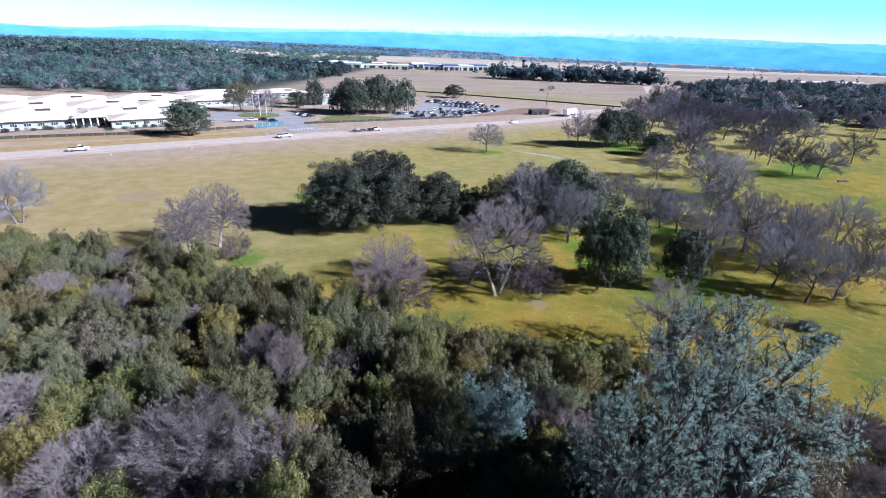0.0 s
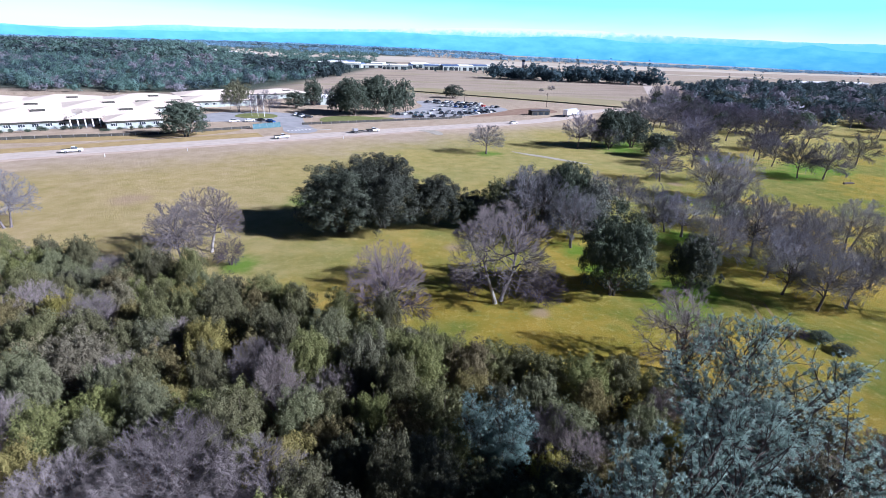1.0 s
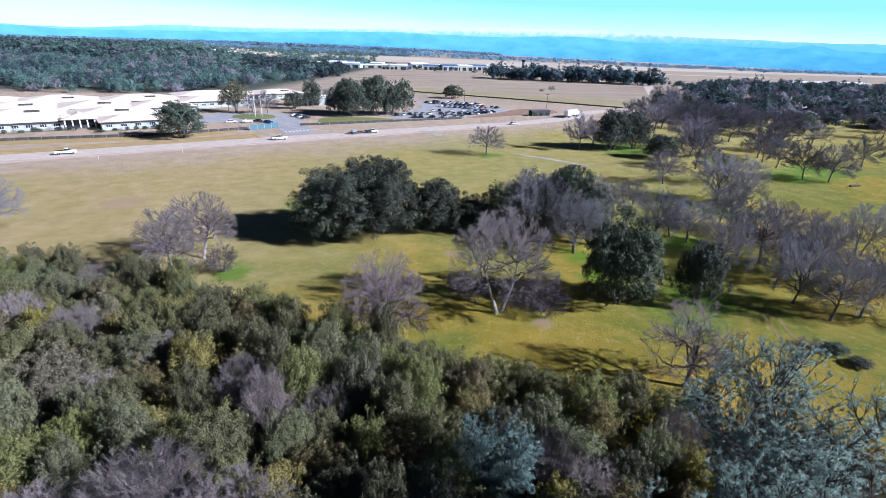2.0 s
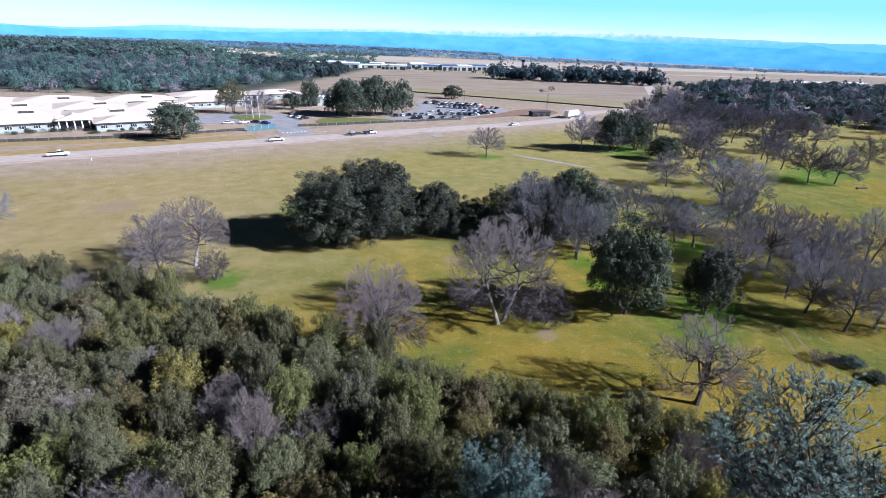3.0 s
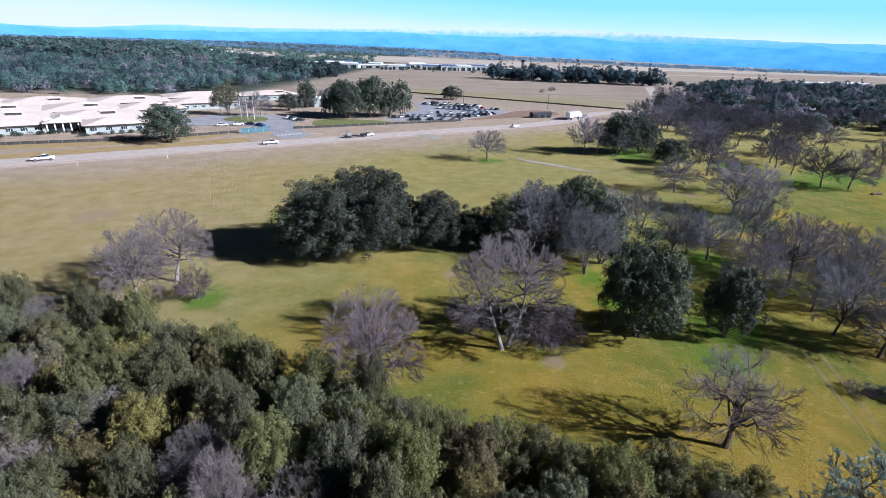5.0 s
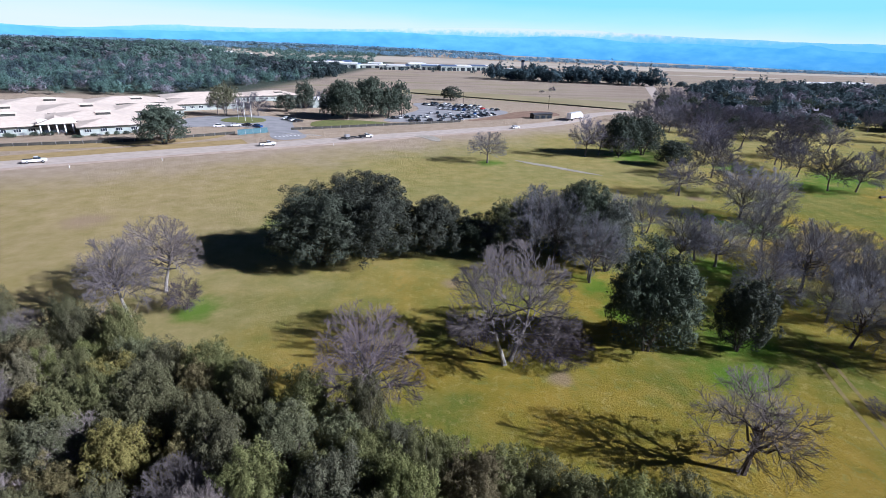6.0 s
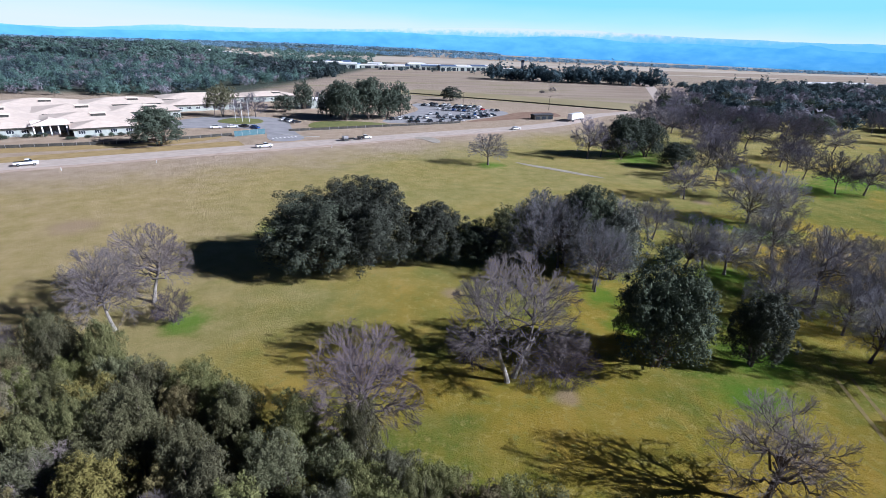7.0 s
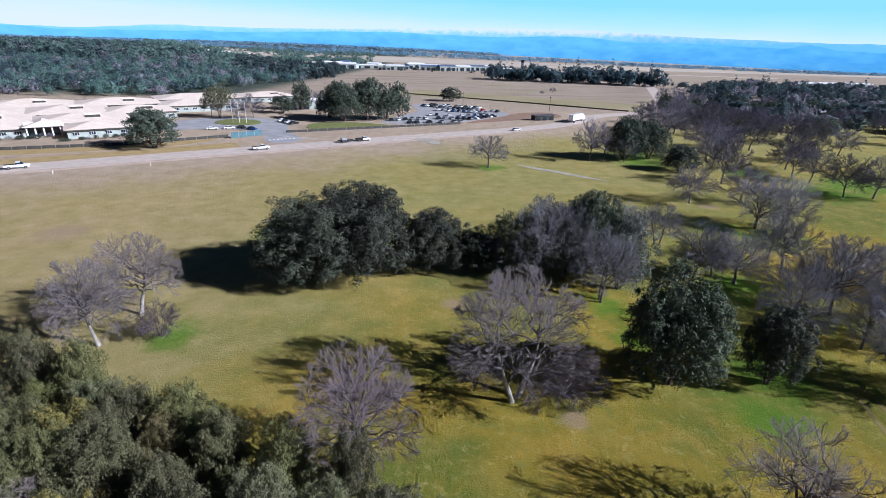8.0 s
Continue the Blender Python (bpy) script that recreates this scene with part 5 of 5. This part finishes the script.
def pickup(x, y, turn, label, load=False):
    c = thing("pickup_truck", x, y, 0.06, label, "pickup truck", turn=turn)
    part("cab", swept([(-0.3, 0.45), (2.75, 0.45), (2.8, 0.95), (2.6, 1.12), (1.45, 1.18), (-0.3, 1.18)], 1.95), PAINTS["white"], c)
    part("glazing", swept([(-0.2, 1.16), (1.5, 1.16), (0.9, 1.72), (-0.1, 1.74)], 1.7), GLASS, c)
    part("roof_panel", swept([(-0.15, 1.72), (0.9, 1.70), (0.8, 1.82), (-0.1, 1.83)], 1.6, 0.03), PAINTS["white"], c)
    bed = part("bed", swept([(-2.8, 0.5), (-0.34, 0.5), (-0.34, 1.14), (-2.8, 1.14)], 1.9), PAINTS["white" if not load else "black"], c)
    part("bed_floor", block((2.2, 1.6, 0.04), (-1.58, 0, 1.165)), RUBBER, bed)
    wheels(c, (-1.75, 1.85), 1.75, 0.40)
    return c


ROAD_TURN = 33.5
pickup(-117.5, 152.5, ROAD_TURN, "white pickup truck driving on the road")
pickup(-63.0, 188.0, ROAD_TURN, "white pickup truck with an open bed on the road")
pickup(-31.5, 210.5, ROAD_TURN, "white work truck towing a flat trailer", True)
trailer = thing("flat_trailer", -37.4, 206.4, 0.06, "dark flatbed trailer carrying machinery", "trailer", turn=ROAD_TURN)
part("deck", block((6.0, 2.2, 0.18), (0, 0, 0.75), 0.03), RUBBER, trailer)
part("drawbar", block((1.6, 0.2, 0.14), (3.6, 0, 0.7)), STEEL, trailer)
wheels(trailer, (-1.2, -0.3), 2.0, 0.36)
load = thing("compressor", -38.0, 206.0, 0.90, "small grey machine standing on the trailer", "machine", turn=ROAD_TURN)
part("housing", block((2.0, 1.3, 1.0), (0, 0, 0.5), 0.12), STEEL, load)
part("mast", block((0.15, 0.15, 1.3), (-1.3, 0, 0.65)), STEEL, load)
lorry = thing("box_lorry", 72.0, 288.0, 0.06, "long white box lorry on the road", "lorry", turn=52)
part("trailer_box", block((13.0, 2.6, 2.9), (-2.5, 0, 2.65), 0.06), PAINTS["white"], lorry)
part("cab", swept([(4.4, 0.6), (7.2, 0.6), (7.2, 1.7), (6.6, 2.9), (4.4, 3.1)], 2.4), PAINTS["white"], lorry)
part("windscreen", block((0.1, 2.0, 0.9), (6.95, 0, 2.2)), GLASS, lorry)
wheels(lorry, (-7.6, -6.4, 3.0, 6.2), 2.3, 0.5)
small = car("white", "small white car driving on the road")
small.matrix_basis = pose(33.5, 248.0, 0.06, 0, 0, 35)

fleet = [car(p, f"parked {p} car in the school car park", "parked cars") for p in ("white", "silver", "black", "blue", "silver", "red")]
rng = random.Random(3)
used = set()


def park(x, y, turn):
    k = rng.choice((0, 0, 0, 0, 1, 1, 2, 2, 2, 2, 2, 2, 3, 4, 4, 4) if rng.random() < 0.97 else (5,))
    m = pose(x, y, 0.06, 0, 0, turn + (180 if rng.random() < 0.5 else 0))
    if k in used:
        copy_thing(fleet[k], m)
    else:
        used.add(k)
        fleet[k].matrix_basis = m


for row, (ax, ay, bx, by, n, face) in enumerate(((-27, 271, 14, 284, 13, 110), (-20, 262.5, 8, 272, 10, 115), (-8, 297, 24, 300, 10, 95), (14, 284, 27, 298, 6, 140), (-14, 345, 32, 322, 17, 60), (-12, 355, 22, 340, 13, 60),
                                                 (-4, 322, 24, 313, 10, 75), (-98, 228, -92, 231, 2, 25), (-88, 233, -82, 230, 2, -20), (-78, 258, -70, 250, 4, 45))):
    for i in range(n):
        if rng.random() < 0.88:
            k = i / max(1, n - 1)
            park(ax + (bx - ax) * k, ay + (by - ay) * k + (4 * math.sin(k * math.pi) if row == 0 else 0), face)
for k in range(6):
    if k not in used:
        used.add(k)
        fleet[k].matrix_basis = pose(-60 + 3 * k, 216 + 2 * k, 0.06, 0, 0, 34)

# white markings where the drive meets the road
for i in range(7):
    mark = part("road_marking", block((0.5, 2.4, 0.012), (0, 0, 0)), TRIM, None, m=pose(-66.5 + i * 1.25, 207.0 + i * 0.85, 0.064, 0, 0, 34))
    tagged(mark, "worn white crossing bar on the asphalt", "marking", "crossing bars", "structure")

# ---- small things of the meadow ----
ribbon("wheel_rut", RUT, [(44.4, 64), (43.2, 59), (42.0, 54.5), (40.4, 49), (39.5, 45)], 0.22, 0.010, "faint bare wheel rut in the grass", "track")
ribbon("wheel_rut", RUT, [(46.2, 64), (44.9, 59), (43.6, 54), (42.2, 49), (41.2, 45)], 0.22, 0.010, "faint bare wheel rut in the grass", "track")
tree("grey_shrub", BARE_SHRUB[0], 44.9, 55.6, 1.3, 1.6, "low grey leafless shrub beside the wheel ruts", 30, category="shrub")
tree("dark_shrub", OAK_FAR[0], 47.6, 54.9, 1.2, 1.5, "low dark green shrub on the grass", 70, category="shrub")
tree("dark_shrub", OAK_FAR[1], 48.4, 52.2, 1.0, 1.4, "low dark green shrub on the grass", 20, category="shrub")

log = thing("fallen_log", 116, 138.5, 0.0, "dark fallen log lying on the grass", "log", turn=12)
lv, lf = [], []
tube(lv, lf, [Vector((-1.8, 0, 0.28)), Vector((-0.5, 0.05, 0.32)), Vector((0.8, -0.05, 0.30)), Vector((1.9, 0.1, 0.24))], [0.34, 0.33, 0.29, 0.22], 8)
put("stem", mesh_of("stem", lv, lf + [tuple(range(7, -1, -1)), tuple(range(24, 32))], BARK_DARK), log)
lv, lf = [], []
tube(lv, lf, [Vector((0.6, 0, 0.4)), Vector((1.0, 0.5, 0.9)), Vector((1.2, 0.8, 1.2))], [0.10, 0.07, 0.03], 6)
put("branch_stub", mesh_of("branch_stub", lv, lf, BARK_DARK), log)


def utility_pole(x, y, h):
    p = thing("utility_pole", x, y, 0, "weathered wooden utility pole with a crossarm", "pole", "utility poles", 20)
    bm = bmesh.new()
    bmesh.ops.create_cone(bm, cap_ends=True, segments=8, radius1=0.16, radius2=0.10, depth=h + 0.4)
    bmesh.ops.translate(bm, vec=(0, 0, h / 2 - 0.2), verts=bm.verts)
    part("shaft", bm, BARK_DARK, p)
    arm = part("crossarm", block((2.2, 0.12, 0.14), (0, 0.12, h - 0.7), 0.02), BARK_DARK, p)
    for k in (-0.9, 0.0, 0.9):
        bm = bmesh.new()
        bmesh.ops.create_cone(bm, cap_ends=True, segments=6, radius1=0.06, radius2=0.03, depth=0.2)
        part("insulator", bm, GLASS, arm, m=pose(k, 0.12, h - 0.54))


utility_pole(66.5, 336.6, 9.0)
utility_pole(12, 352, 9.0)

for x, y in ((-85, 159.8), (-104, 147.5), (-40, 191)):
    p = thing("marker_post", x, y, 0, "short white marker post at the roadside", "post", "marker posts")
    part("shaft", block((0.14, 0.14, 1.0), (0, 0, 0.48), 0.02), TRIM, p)
    part("reflector", block((0.10, 0.02, 0.16), (0, -0.08, 0.84)), PAINTS["red"], p)
